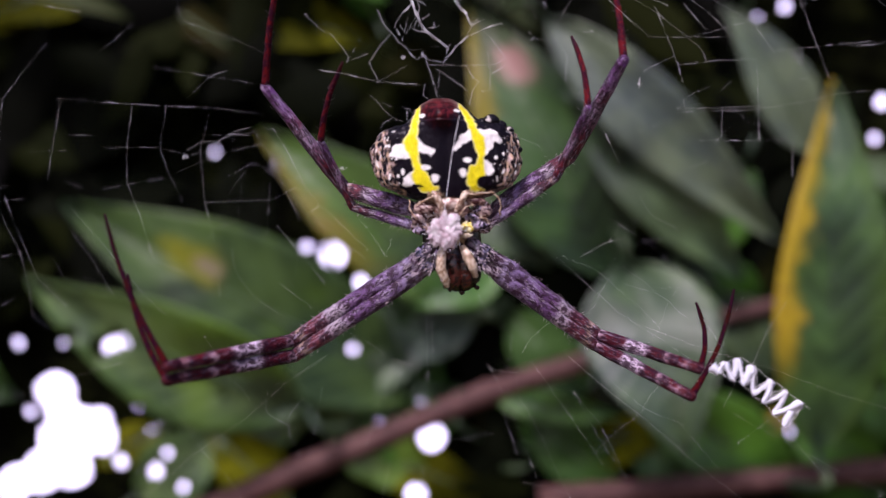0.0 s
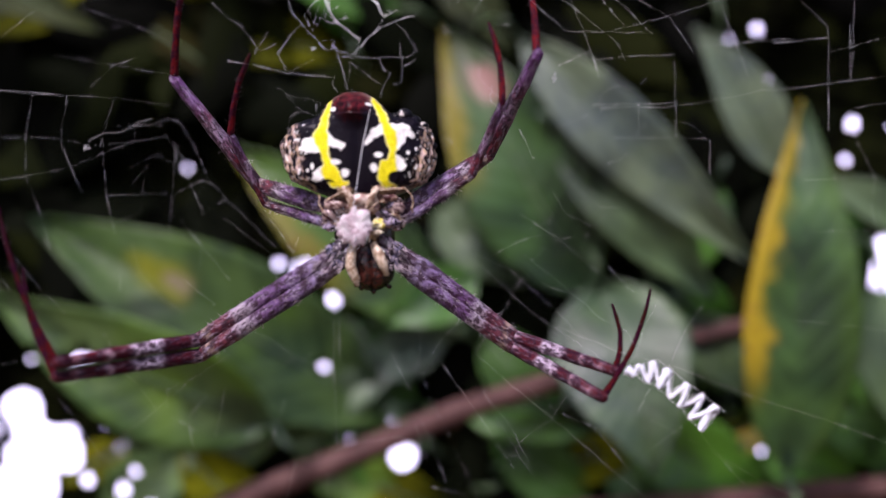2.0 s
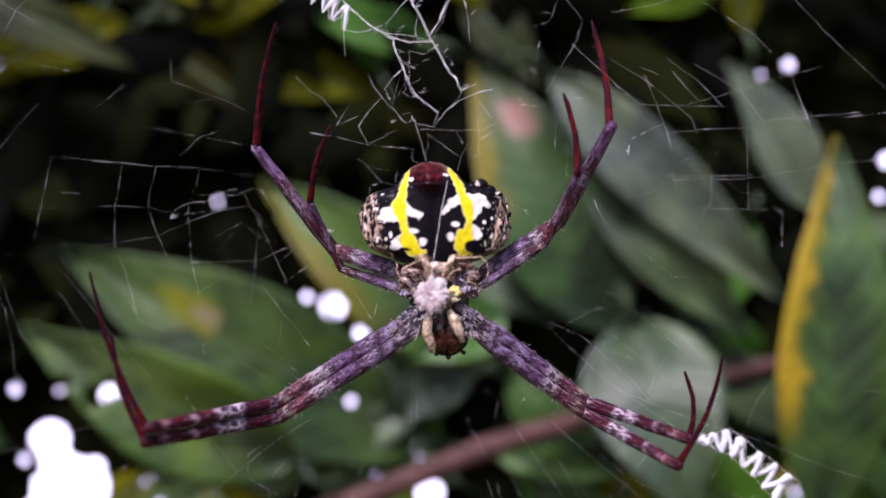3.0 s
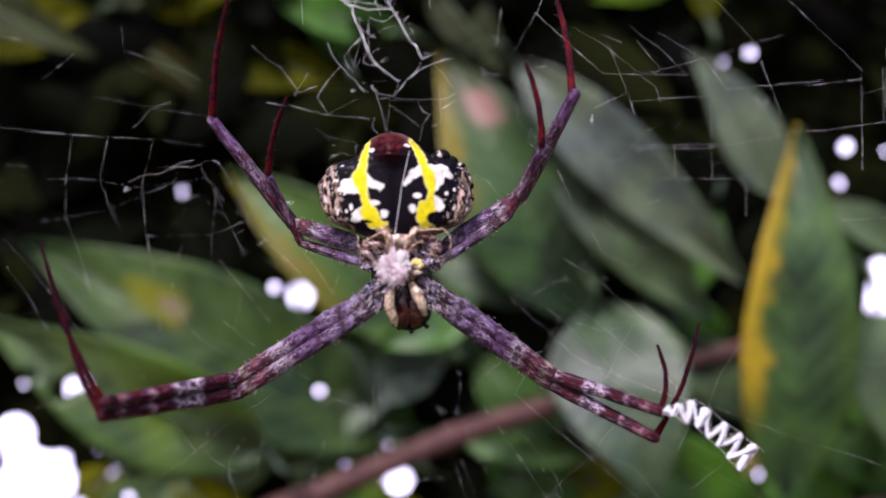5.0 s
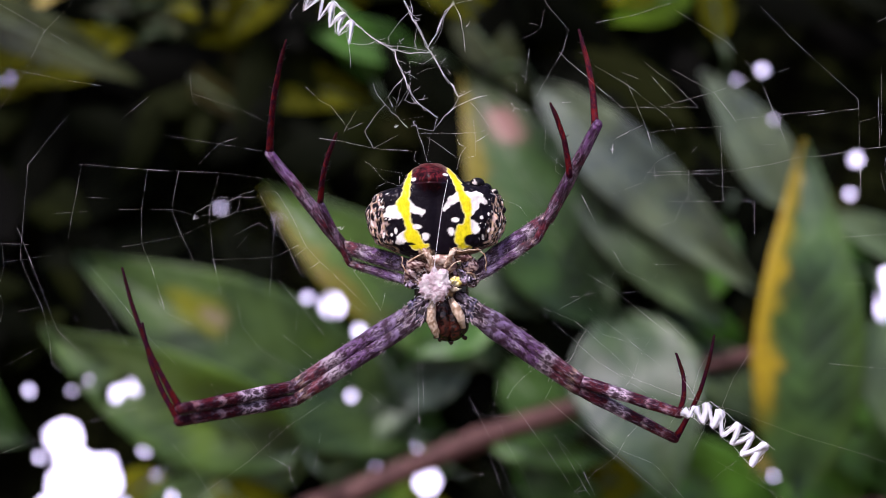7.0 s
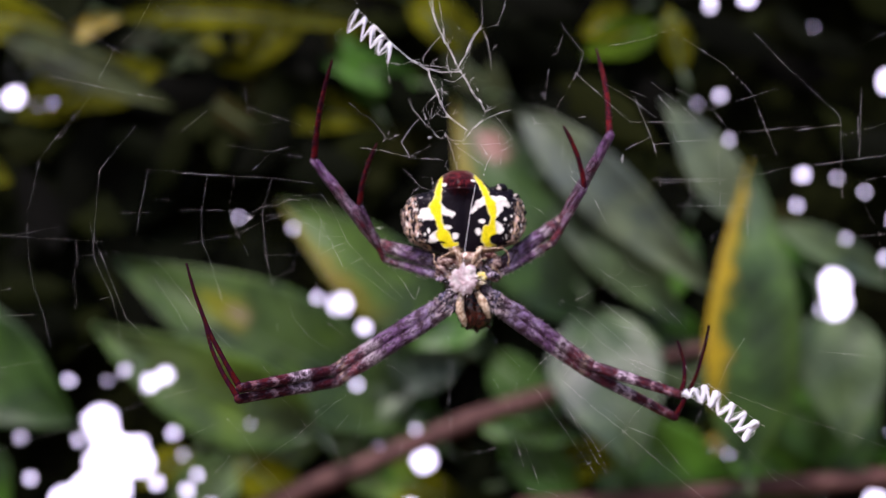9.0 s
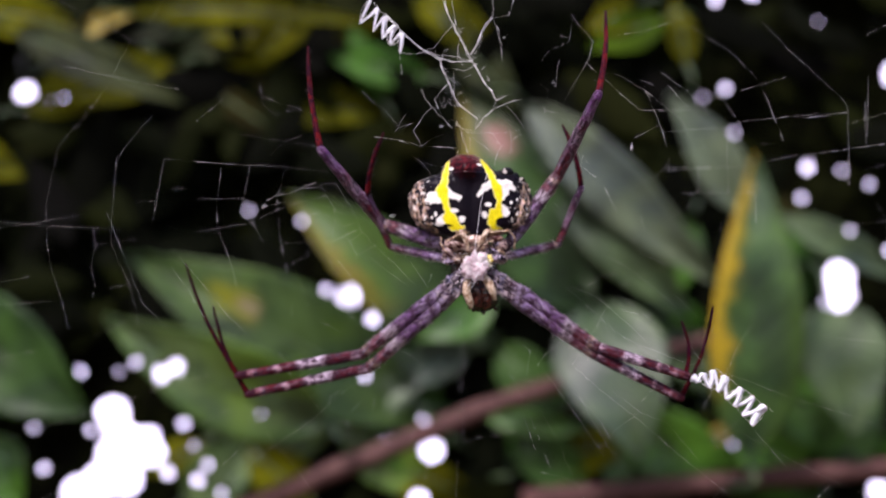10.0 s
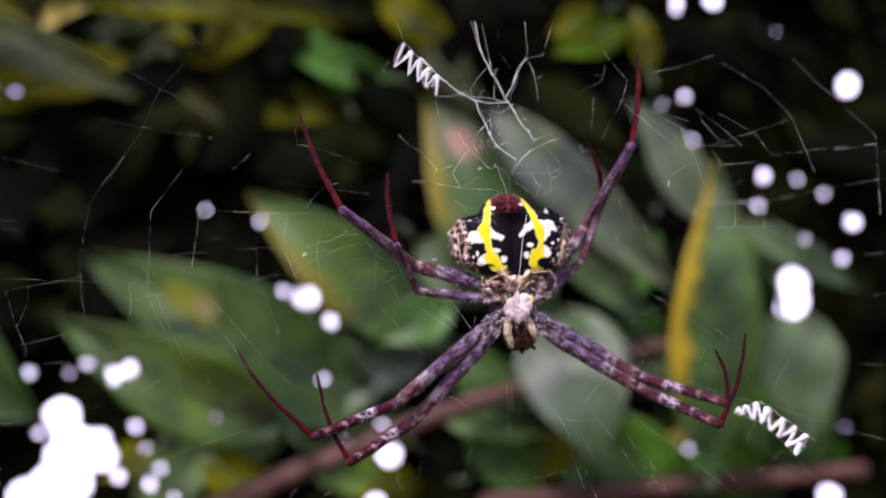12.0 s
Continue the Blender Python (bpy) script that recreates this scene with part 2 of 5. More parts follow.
# ---- mesh building ----
def mesh(name, verts, faces, materials, smooth=True):
    me = bpy.data.meshes.new(name)
    me.from_pydata([tuple(v) for v in verts], [], faces)
    for m in materials if isinstance(materials, (list, tuple)) else [materials]:
        me.materials.append(m)
    if smooth:
        me.polygons.foreach_set("use_smooth", [True] * len(me.polygons))
    me.update()
    return me


def part(name, me, parent, label=""):
    ob = new(name, me)
    ob.parent = parent
    return tagged(ob, label)


def tube(points, radii, sides=8, closed_ends=True):
    """Vertices and faces of a round strand through the points, and how far along each vertex lies."""
    points = [Vector(p) for p in points]
    verts, faces, along = [], [], []
    side = None
    for i, p in enumerate(points):
        way = (points[min(i + 1, len(points) - 1)] - points[max(i - 1, 0)]).normalized()
        if side is None:
            side = way.orthogonal().normalized()
        side = (side - way * side.dot(way)).normalized()
        other = way.cross(side)
        for k in range(sides):
            a = 2 * math.pi * k / sides
            verts.append(p + (side * math.cos(a) + other * math.sin(a)) * radii[i])
            along.append(i / (len(points) - 1))
    for i in range(len(points) - 1):
        for k in range(sides):
            a, b = i * sides + k, i * sides + (k + 1) % sides
            faces.append((a, b, b + sides, a + sides))
    if closed_ends:
        faces.append(tuple(reversed(range(sides))))
        faces.append(tuple(range((len(points) - 1) * sides, len(points) * sides)))
    return verts, faces, along


def join(*pieces):
    verts, faces = [], []
    for v, f, *_ in pieces:
        n = len(verts)
        verts += list(v)
        faces += [tuple(i + n for i in face) for face in f]
    return verts, faces


def blob(centre, radii, rings=8, sides=12, turn=None):
    verts, faces = [], []
    for i in range(rings + 1):
        th = math.pi * i / rings
        for k in range(sides):
            ph = 2 * math.pi * k / sides
            p = Vector((radii[0] * math.sin(th) * math.cos(ph), radii[1] * math.sin(th) * math.sin(ph), radii[2] * math.cos(th)))
            verts.append(Vector(centre) + (turn @ p if turn else p))
    for i in range(rings):
        for k in range(sides):
            a, b = i * sides + k, i * sides + (k + 1) % sides
            faces.append((a, a + sides, b + sides, b))
    return verts, faces


def float_attribute(me, name, values):
    me.attributes.new(name, "FLOAT", "POINT").data.foreach_set("value", values)


def colour_attribute(me, name, colours):
    flat = [c for colour in colours for c in (*colour, 1.0)]
    me.attributes.new(name, "FLOAT_COLOR", "POINT").data.foreach_set("color", flat)


def mixed(a, b, f):
    f = min(1.0, max(0.0, f))
    return tuple(x + (y - x) * f for x, y in zip(a, b))


# ---- ground, thicket and sky behind ----
GROUND = -900.0
ground = new("ground", mesh("ground", [(x, y, GROUND * MM) for x, y in ((-30, -30), (30, -30), (30, 30), (-30, 30))], [(0, 1, 2, 3)], LITTER))
tagged(ground, "brown leaf litter under the shrub", "ground", kind="structure")

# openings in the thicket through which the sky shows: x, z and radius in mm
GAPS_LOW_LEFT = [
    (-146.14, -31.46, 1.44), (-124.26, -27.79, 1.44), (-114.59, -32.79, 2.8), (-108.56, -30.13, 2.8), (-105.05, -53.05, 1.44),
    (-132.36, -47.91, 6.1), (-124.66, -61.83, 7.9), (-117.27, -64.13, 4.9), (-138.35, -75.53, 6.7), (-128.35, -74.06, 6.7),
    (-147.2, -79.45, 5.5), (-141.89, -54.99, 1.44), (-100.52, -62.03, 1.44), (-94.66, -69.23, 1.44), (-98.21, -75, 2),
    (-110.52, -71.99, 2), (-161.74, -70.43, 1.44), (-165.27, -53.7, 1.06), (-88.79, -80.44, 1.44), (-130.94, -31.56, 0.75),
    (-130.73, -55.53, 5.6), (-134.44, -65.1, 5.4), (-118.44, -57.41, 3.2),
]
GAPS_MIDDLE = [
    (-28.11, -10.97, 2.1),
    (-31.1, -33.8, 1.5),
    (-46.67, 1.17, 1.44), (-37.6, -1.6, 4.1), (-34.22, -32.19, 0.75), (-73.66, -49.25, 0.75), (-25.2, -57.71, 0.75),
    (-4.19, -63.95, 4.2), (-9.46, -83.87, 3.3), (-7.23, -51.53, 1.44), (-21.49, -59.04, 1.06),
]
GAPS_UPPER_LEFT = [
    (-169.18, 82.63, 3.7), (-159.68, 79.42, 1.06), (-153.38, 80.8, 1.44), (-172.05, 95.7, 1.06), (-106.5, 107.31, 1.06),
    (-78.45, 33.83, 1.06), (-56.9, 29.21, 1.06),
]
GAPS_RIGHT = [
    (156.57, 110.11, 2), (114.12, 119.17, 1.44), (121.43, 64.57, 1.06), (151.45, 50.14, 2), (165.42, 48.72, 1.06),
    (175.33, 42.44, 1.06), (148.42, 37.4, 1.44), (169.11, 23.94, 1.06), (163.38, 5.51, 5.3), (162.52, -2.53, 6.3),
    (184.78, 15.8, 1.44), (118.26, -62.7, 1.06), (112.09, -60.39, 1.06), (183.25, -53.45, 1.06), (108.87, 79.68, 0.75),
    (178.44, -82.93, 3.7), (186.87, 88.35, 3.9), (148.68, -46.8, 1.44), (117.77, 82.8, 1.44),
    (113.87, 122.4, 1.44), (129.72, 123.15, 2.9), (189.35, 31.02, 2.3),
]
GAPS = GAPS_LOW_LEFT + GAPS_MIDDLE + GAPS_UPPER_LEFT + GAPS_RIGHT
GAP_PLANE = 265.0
# a mean camera place; leaves are cut and left out to suit it
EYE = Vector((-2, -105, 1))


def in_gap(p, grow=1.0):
    """Whether a place before the thicket hides one of its openings from EYE."""
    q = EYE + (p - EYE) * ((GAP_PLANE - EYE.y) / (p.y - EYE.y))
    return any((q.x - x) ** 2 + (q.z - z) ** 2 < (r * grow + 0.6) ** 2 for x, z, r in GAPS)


def build_thicket():
    step = 1.1
    # the unseen outer sheet keeps the backdrop's glow off the web
    xs = np.array([-1000, -900, -800, -700, -600, -500, -420, -350] + [x * step for x in range(-255, 256)] + [350, 420, 500, 600, 700, 800, 900, 1000])
    zs = np.array([GROUND, -700, -500, -350, -250] + [z * step for z in range(-187, 188)] + [250, 320, 400, 480, 560, 640, 720])
    w, h = len(xs), len(zs)
    gx, gz = np.meshgrid(xs, zs)
    bulge = 3.0 * np.sin(gx * 0.06 + 1.3 * np.sin(gz * 0.07)) * np.cos(gz * 0.13 + 0.9 * np.sin(gx * 0.05)) + 0.8 * np.sin(gx * 0.43 + gz * 0.31) * np.sin(gz * 0.5 - gx * 0.2)
    # out of view the added sheet rounds off backwards like a hedge
    bulge += np.maximum(700 * (np.maximum(0, np.abs(gx) - 330) / 600) ** 2, 900 * (np.maximum(0, gz - 240) / 500) ** 2)
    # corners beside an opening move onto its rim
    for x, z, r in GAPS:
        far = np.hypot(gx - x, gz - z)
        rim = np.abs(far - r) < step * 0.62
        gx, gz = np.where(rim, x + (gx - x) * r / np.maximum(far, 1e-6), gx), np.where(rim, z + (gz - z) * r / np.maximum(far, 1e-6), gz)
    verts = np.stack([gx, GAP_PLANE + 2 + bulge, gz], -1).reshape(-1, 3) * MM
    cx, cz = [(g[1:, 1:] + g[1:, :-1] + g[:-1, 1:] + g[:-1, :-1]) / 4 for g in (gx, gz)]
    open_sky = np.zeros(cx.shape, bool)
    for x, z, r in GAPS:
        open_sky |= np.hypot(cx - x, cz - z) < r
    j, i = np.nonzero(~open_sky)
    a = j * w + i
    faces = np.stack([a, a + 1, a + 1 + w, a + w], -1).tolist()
    # one sheet, coloured as shade, stands in for the thicket's depth
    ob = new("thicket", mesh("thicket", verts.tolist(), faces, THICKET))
    tagged(ob, "near-black sheet for the thicket's deep shade, with small gaps to the sky", "thicket", kind="stuff")


def add_small_leaf(verts, faces, c, size, rng):
    a = rng.uniform(0, 2 * math.pi)
    d = Vector((math.cos(a), rng.uniform(-0.4, 0.4), math.sin(a))).normalized()
    s = d.cross(Vector((rng.uniform(-0.4, 0.4), -1, rng.uniform(-0.4, 0.4)))).normalized()
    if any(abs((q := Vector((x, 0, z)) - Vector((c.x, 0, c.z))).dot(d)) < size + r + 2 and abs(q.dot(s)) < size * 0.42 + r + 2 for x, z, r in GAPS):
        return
    n = len(verts)
    for v, u in ((-1, 0), (-0.4, -0.38), (-0.4, 0), (-0.4, 0.38), (0.4, -0.32), (0.4, 0), (0.4, 0.32), (1, 0)):
        verts.append((c + d * size * v + s * size * u + Vector((0, abs(u) * size * 0.4, 0))) * MM)
    faces += [(n, n + 1, n + 2), (n, n + 2, n + 3), (n + 1, n + 4, n + 5, n + 2), (n + 2, n + 5, n + 6, n + 3), (n + 4, n + 7, n + 5), (n + 5, n + 7, n + 6)]


def build_filler():
    """Small leaves on the thicket's face, coloured near black for shade."""
    rng = random.Random(5)
    verts, faces = [], []
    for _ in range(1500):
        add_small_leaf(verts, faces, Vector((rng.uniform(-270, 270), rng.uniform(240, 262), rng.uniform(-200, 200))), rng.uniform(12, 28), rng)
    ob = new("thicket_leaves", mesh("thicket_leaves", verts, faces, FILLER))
    tagged(ob, "small green and brown leaves with deep shade in their colours", "foliage", kind="stuff")
    # leaves beyond the view, added to fill out the bare sheet
    verts, faces = [], []
    for _ in range(5200):
        x, z = rng.uniform(-960, 960), rng.uniform(GROUND + 30, 690)
        if abs(x) < 300 and abs(z) < 230:
            continue
        back = max(700 * (max(0, abs(x) - 330) / 600) ** 2, 900 * (max(0, z - 240) / 500) ** 2)
        add_small_leaf(verts, faces, Vector((x, GAP_PLANE - 8 + back + rng.uniform(-18, 8), z)), rng.uniform(22, 40), rng)
    ob = new("hedge_leaves", mesh("hedge_leaves", verts, faces, LEAF_LOOKS["plain"]))
    tagged(ob, "green leaves added to the outer thicket, out of view", "foliage", kind="stuff")


def build_backdrop():
    m = bpy.data.materials.new("bright_sky")
    m.use_nodes = True
    tree = m.node_tree
    tree.nodes.remove(tree.nodes["Principled BSDF"])
    glow = tree.nodes.new("ShaderNodeEmission")
    glow.inputs[0].default_value, glow.inputs[1].default_value = (0.8, 0.77, 1.0, 1), 2.5
    tree.links.new(glow.outputs[0], tree.nodes["Material Output"].inputs[0])
    ob = new("backdrop", mesh("backdrop", [(-2.8, 2.2, GROUND * MM), (2.8, 2.2, GROUND * MM), (2.8, 2.2, 1.3), (-2.8, 2.2, 1.3)], [(0, 1, 2, 3)], m))
    tagged(ob, "white overcast sky behind the thicket", "sky", kind="structure")


build_thicket()
build_filler()
build_backdrop()

# ---- the shrub: twigs and large leaves ----
SHRUB_BASE = Vector((30, 255, GROUND))
shrub = new("shrub")
shrub.location = SHRUB_BASE * MM
tagged(shrub, "shrub with reddish twigs and green leaves yellowing at the edges", "shrub")

# twigs: the places that each one runs through, and its radius at both ends, in mm
TWIGS = [
    ([(-72.49, 221.36, -79.08), (-48.34, 221.36, -67.65), (-20.05, 221.36, -56.39), (14.43, 221.36, -42.25), (42.92, 221.36, -33.32), (61.28, 221.36, -27.63)], 4.3, 2.66),
    ([(29.2, 228.64, -76.46), (72.57, 228.64, -72.93), (111.86, 228.64, -69.61), (173.98, 228.64, -65.03)], 3.76, 3.34),
    ([(72.04, 234.09, -24.4), (91.08, 234.09, -20.59), (115.46, 234.09, -14.45)], 2.76, 2.33),
]


def smooth_line(points, per=10):
    """A line that runs smoothly through the points."""
    pts = [Vector(p) for p in points]
    pts = [pts[0] * 2 - pts[1]] + pts + [pts[-1] * 2 - pts[-2]]
    out = []
    for i in range(1, len(pts) - 2):
        p0, p1, p2, p3 = pts[i - 1:i + 3]
        for k in range(per):
            t = k / per
            out.append(0.5 * (2 * p1 + (p2 - p0) * t + (2 * p0 - 5 * p1 + 4 * p2 - p3) * t * t + (3 * p1 - p0 - 3 * p2 + p3) * t ** 3))
    return out + [pts[-2]]


def build_twig(points, r0, r1):
    line = smooth_line(points)
    radii = []
    for i, p in enumerate(line):
        f = i / (len(line) - 1)
        knot = 1 + 0.25 * max(0, noise.noise((p.x * 0.08, p.z * 0.08, 2))) + 0.08 * noise.noise((p.x, p.z, 5))
        radii.append((r0 + (r1 - r0) * f) * knot * MM)
    v, f, _ = tube([(p - SHRUB_BASE) * MM for p in line], radii, 14)
    part("twig", mesh("twig", v, f, BARK), shrub, "reddish brown twig")


LEAF_LABELS = {
    "yellow_edge": "green leaf with a bright yellow edge",
    "dull_edge": "green leaf with a dull yellow edge",
    "spotted": "green leaf with a yellow and tan spot",
    "spotted_edge": "green leaf with a yellow edge and a pink spot",
    "pale": "pale leaf with blue-grey sheen in its colour",
    "yellow": "small yellow leaf",
    "olive": "olive yellow-green leaf",
}


def build_leaf(style, base, tip, half, roll):
    base, tip = Vector(base), Vector(tip)
    way = (tip - base)
    length = way.length
    way.normalize()
    face = Vector((0, -1, 0))
    face = (face - way * face.dot(way)).normalized()
    face = Matrix.Rotation(radians(roll), 3, way) @ face
    across = way.cross(face)
    nu, nv = 16, 44
    rng = random.Random(int(base.x * 10 + tip.z * 7))
    seed = rng.uniform(0, 50)
    bm = bmesh.new()
    uv = bm.loops.layers.uv.new("UVMap")
    grid, at = [], {}
    for j in range(nv + 1):
        v = j / nv
        wide = half * (math.sin(math.pi * v ** 0.8) ** 0.8) * (1 - 0.3 * v ** 2) * 1.1
        row = []
        for i in range(nu + 1):
            u = 2 * i / nu - 1
            ripple = 1 + 0.035 * noise.noise((v * 9, seed, u))
            p = base + way * (length * v) + across * (u * wide * ripple)
            sag = -length * 0.10 * (v - 0.5) ** 2 * 4 + half * 0.2 * abs(u) ** 1.4 + half * 0.10 * noise.noise((v * 4, u * 1.5, seed))
            p += face * sag
            vert = bm.verts.new((p - SHRUB_BASE) * MM)
            at[vert] = (i / nu, v)
            row.append(vert)
        grid.append(row)
    for j in range(nv):
        for i in range(nu):
            corners = (grid[j][i], grid[j][i + 1], grid[j + 1][i + 1], grid[j + 1][i])
            middle = sum((c.co for c in corners), Vector()) / 4 / MM + SHRUB_BASE
            if in_gap(middle, 0.95):  # cut open on sight lines from EYE, so the gaps stay in view
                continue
            f = bm.faces.new(corners)
            f.smooth = True
            for loop in f.loops:
                loop[uv].uv = at[loop.vert]
    bmesh.ops.delete(bm, geom=[v for v in bm.verts if not v.link_faces], context="VERTS")
    bmesh.ops.solidify(bm, geom=bm.faces[:], thickness=0.35 * MM)
    me = bpy.data.meshes.new("leaf")
    bm.to_mesh(me)
    bm.free()
    me.materials.append(LEAF_LOOKS[style])
    leaf = part("leaf", me, shrub, LEAF_LABELS.get(style, ""))
    # petiole and midrib in one strand, from the thicket to the tip
    back = Vector((base.x - way.x * 20, GAP_PLANE + 1, base.z - way.z * 20))
    line = smooth_line([back, base - way * 8 - face * 0.8] + [base + way * length * v + face * (-length * 0.10 * (v - 0.5) ** 2 * 4 - 0.1) for v in (0.0, 0.25, 0.5, 0.75, 0.97)], 5)
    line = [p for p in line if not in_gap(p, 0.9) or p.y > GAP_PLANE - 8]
    radii = [(1.2 - 1.0 * i / len(line)) * MM for i in range(len(line))]
    v, f, _ = tube([(p - SHRUB_BASE) * MM for p in line], radii, 6)
    part("midrib", mesh("midrib", v, f, LEAF_LOOKS["grey"]), leaf)


for row in TWIGS:
    build_twig(*row)
# the stem that carries the twigs, below the view
part("stem", mesh("stem", *tube([Vector((0, 0, 0)), Vector((-0.03, 0.004, 0.4)), Vector((-0.06, -0.012, 0.75)), (Vector(TWIGS[0][0][0]) - SHRUB_BASE) * MM], [0.009, 0.007, 0.005, 0.0025], 12)[:2], BARK), shrub, "reddish brown main stem")
# look, base, tip, half the width (mm) and roll (degrees)
build_leaf("spotted", (-8.01, 228.64, -43.76), (-112.32, 214.09, 15.58), 20.06, 12)
build_leaf("fresh", (-40.84, 206.82, -47.58), (-111.86, 188.64, -8.76), 15.68, -10)
build_leaf("dull_edge", (8.69, 232.27, -14.97), (-56.42, 228.64, 37.93), 15.11, 8)
build_leaf("spotted_edge", (51.22, 221.36, -7.33), (8.15, 228.64, 74.86), 19.02, -5)
build_leaf("pale", (30.8, 212, 66.43), (100.88, 216, -0.01), 10.6, 12)
build_leaf("grey", (43.19, 219, 39.37), (91.72, 222, -10.15), 11, 0)
build_leaf("pale", (109.1, 214.09, 28.65), (81.81, 206.82, 69.58), 9.53, 10)
build_leaf("yellow_edge", (104.1, 196, -57.46), (106.01, 189, 45.51), 14.6, -8)
build_leaf("grey", (54.14, 214.09, -3.57), (65.51, 192.27, -55.02), 18.66, 6)
build_leaf("grey", (140.77, 217.73, -3.07), (146.7, 214.09, -52.25), 15.32, 0)
build_leaf("grey", (127.69, 225, 26.85), (177.33, 232.27, 2.11), 6.26, 0)
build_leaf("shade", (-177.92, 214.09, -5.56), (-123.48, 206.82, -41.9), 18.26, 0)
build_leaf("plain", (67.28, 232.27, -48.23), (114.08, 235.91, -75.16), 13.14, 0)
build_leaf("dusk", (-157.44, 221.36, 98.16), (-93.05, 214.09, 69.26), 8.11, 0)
build_leaf("olive", (-117.37, 228.64, 107.94), (-23.36, 232.27, 103.57), 5.04, 0)
build_leaf("olive", (-176.73, 235.91, 108.2), (-139.99, 235.91, 103.91), 8.94, 0)
build_leaf("olive", (-180.1, 232.27, 55.54), (-157.6, 235.91, 44.94), 7.21, 0)
build_leaf("bright", (-6.26, 237.73, 82.79), (-43.44, 241.36, 91.9), 7.31, 0)
build_leaf("lime", (86.72, 241.36, 105.44), (58.17, 241.36, 93.87), 8.21, 0)
build_leaf("fresh", (-33.72, 239.55, -48.7), (-80.81, 239.55, -34.57), 11.18, 0)
build_leaf("grey", (9.94, 237.73, -21.77), (-23.03, 237.73, -35.37), 7.28, 0)
build_leaf("plain", (19.33, 234.09, -3.01), (-9.11, 228.64, -16.92), 8.84, 0)
build_leaf("plain", (16.74, 234.09, -47.08), (54.96, 228.64, -51.27), 4.63, 0)
build_leaf("shade", (27.96, 237.73, -55.31), (57.05, 241.36, -74.86), 9.68, 0)
build_leaf("grey", (86.3, 235.91, -14.99), (104.45, 235.91, -39.63), 8.52, 0)
build_leaf("olive", (-101.87, 239.55, 87.83), (-150.42, 239.55, 73.71), 9.03, 0)
build_leaf("olive", (-8.57, 243.18, 115.56), (23.32, 243.18, 92.91), 8.68, 0)
build_leaf("dusk", (6.8, 241.36, 99.07), (30.77, 241.36, 69.36), 8.64, 0)
build_leaf("bright", (-21.61, 243.18, 75.11), (-34.92, 243.18, 103.91), 6.51, 0)
build_leaf("plain", (-174.71, 235.91, -54.3), (-157.29, 235.91, -78.24), 12.78, 0)
build_leaf("olive", (76.91, 241.36, 110.3), (57.13, 241.36, 101.39), 7.35, 0)
build_leaf("olive", (81.63, 241.36, -73.77), (103.34, 241.36, -48.3), 10.8, 0)
build_leaf("fresh", (-97.25, 239.55, -77.86), (-67.75, 239.55, -56.78), 10.75, 0)
build_leaf("olive", (-52.58, 243.18, 112.79), (-72.11, 243.18, 88.29), 8.68, 0)
build_leaf("plain", (146.45, 237.73, -72.97), (166.34, 237.73, -35.08), 8.56, 0)
# a narrow dark leaf stands in for a faint brown stem
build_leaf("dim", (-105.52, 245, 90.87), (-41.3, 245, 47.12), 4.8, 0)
# small leaf added in place of a blurred yellowish glint
build_leaf("yellow", (99.16, 235.91, -56.4), (110.64, 235.91, -50.95), 3.19, 0)
build_leaf("olive", (-50.53, 239.55, -78.85), (-74.14, 239.55, -56.79), 10.32, 0)
build_leaf("fresh", (-38.13, 241.36, -52.76), (0.46, 241.36, -79.15), 9.51, 0)
build_leaf("olive", (43.22, 241.36, -63.25), (73.24, 241.36, -56.84), 7.78, 0)
build_leaf("shade", (21.9, 241.36, -20.68), (47.57, 241.36, -50.51), 9.72, 0)
build_leaf("bright", (81.25, 241.36, -4.47), (104.72, 241.36, -24.83), 8.64, 0)
build_leaf("plain", (96.73, 241.36, 26.9), (84.46, 241.36, -6.62), 8.64, 0)
build_leaf("plain", (111.83, 241.36, -54.66), (141.52, 241.36, -71.99), 10.8, 0)
build_leaf("plain", (128.69, 239.55, -33.18), (149.47, 239.55, -64.9), 10.75, 0)
build_leaf("olive", (-23.09, 241.36, -64.4), (15.4, 241.36, -79.13), 8.64, 0)
build_leaf("plain", (60.36, 241.36, -60.04), (87.99, 241.36, -79.03), 9.72, 0)
build_leaf("fresh", (-72.27, 241.36, -63.41), (-33.9, 241.36, -43.19), 8.64, 0)
build_leaf("bright", (138.42, 241.36, -5.45), (130.29, 241.36, 24.79), 8.64, 0)
build_leaf("grey", (6.83, 241.36, 20.24), (34.87, 241.36, -5.63), 10.8, 0)
build_leaf("plain", (-23.29, 241.36, -18.61), (0.4, 241.36, -35.68), 9.07, 0)
build_leaf("olive", (-161.64, 243.18, 72.63), (-109.39, 243.18, 88.21), 8.68, 0)
build_leaf("olive", (-92.45, 245, 102.05), (-35.05, 245, 101.05), 6.54, 0)
build_leaf("yellow", (-152.71, 241.36, 96.54), (-117.99, 241.36, 109.9), 4.32, 0)
build_leaf("olive", (96.37, 241.36, 88.2), (91.17, 241.36, 112.55), 5.62, 0)
build_leaf("plain", (-21.07, 241.36, -35.71), (-8.09, 241.36, -76), 10.8, 0)
build_leaf("grey", (-6.47, 234, -30.41), (-53, 234, -49.19), 9, 0)
build_leaf("pale", (-16.57, 238, -20.26), (-49.5, 240, -44.48), 10, 4)
build_leaf("grey", (-12.94, 239, -42.92), (-54.83, 239, -34.08), 8, -6)
build_leaf("grey", (4.53, 240, -16.79), (18.67, 240, -19.45), 5, 0)
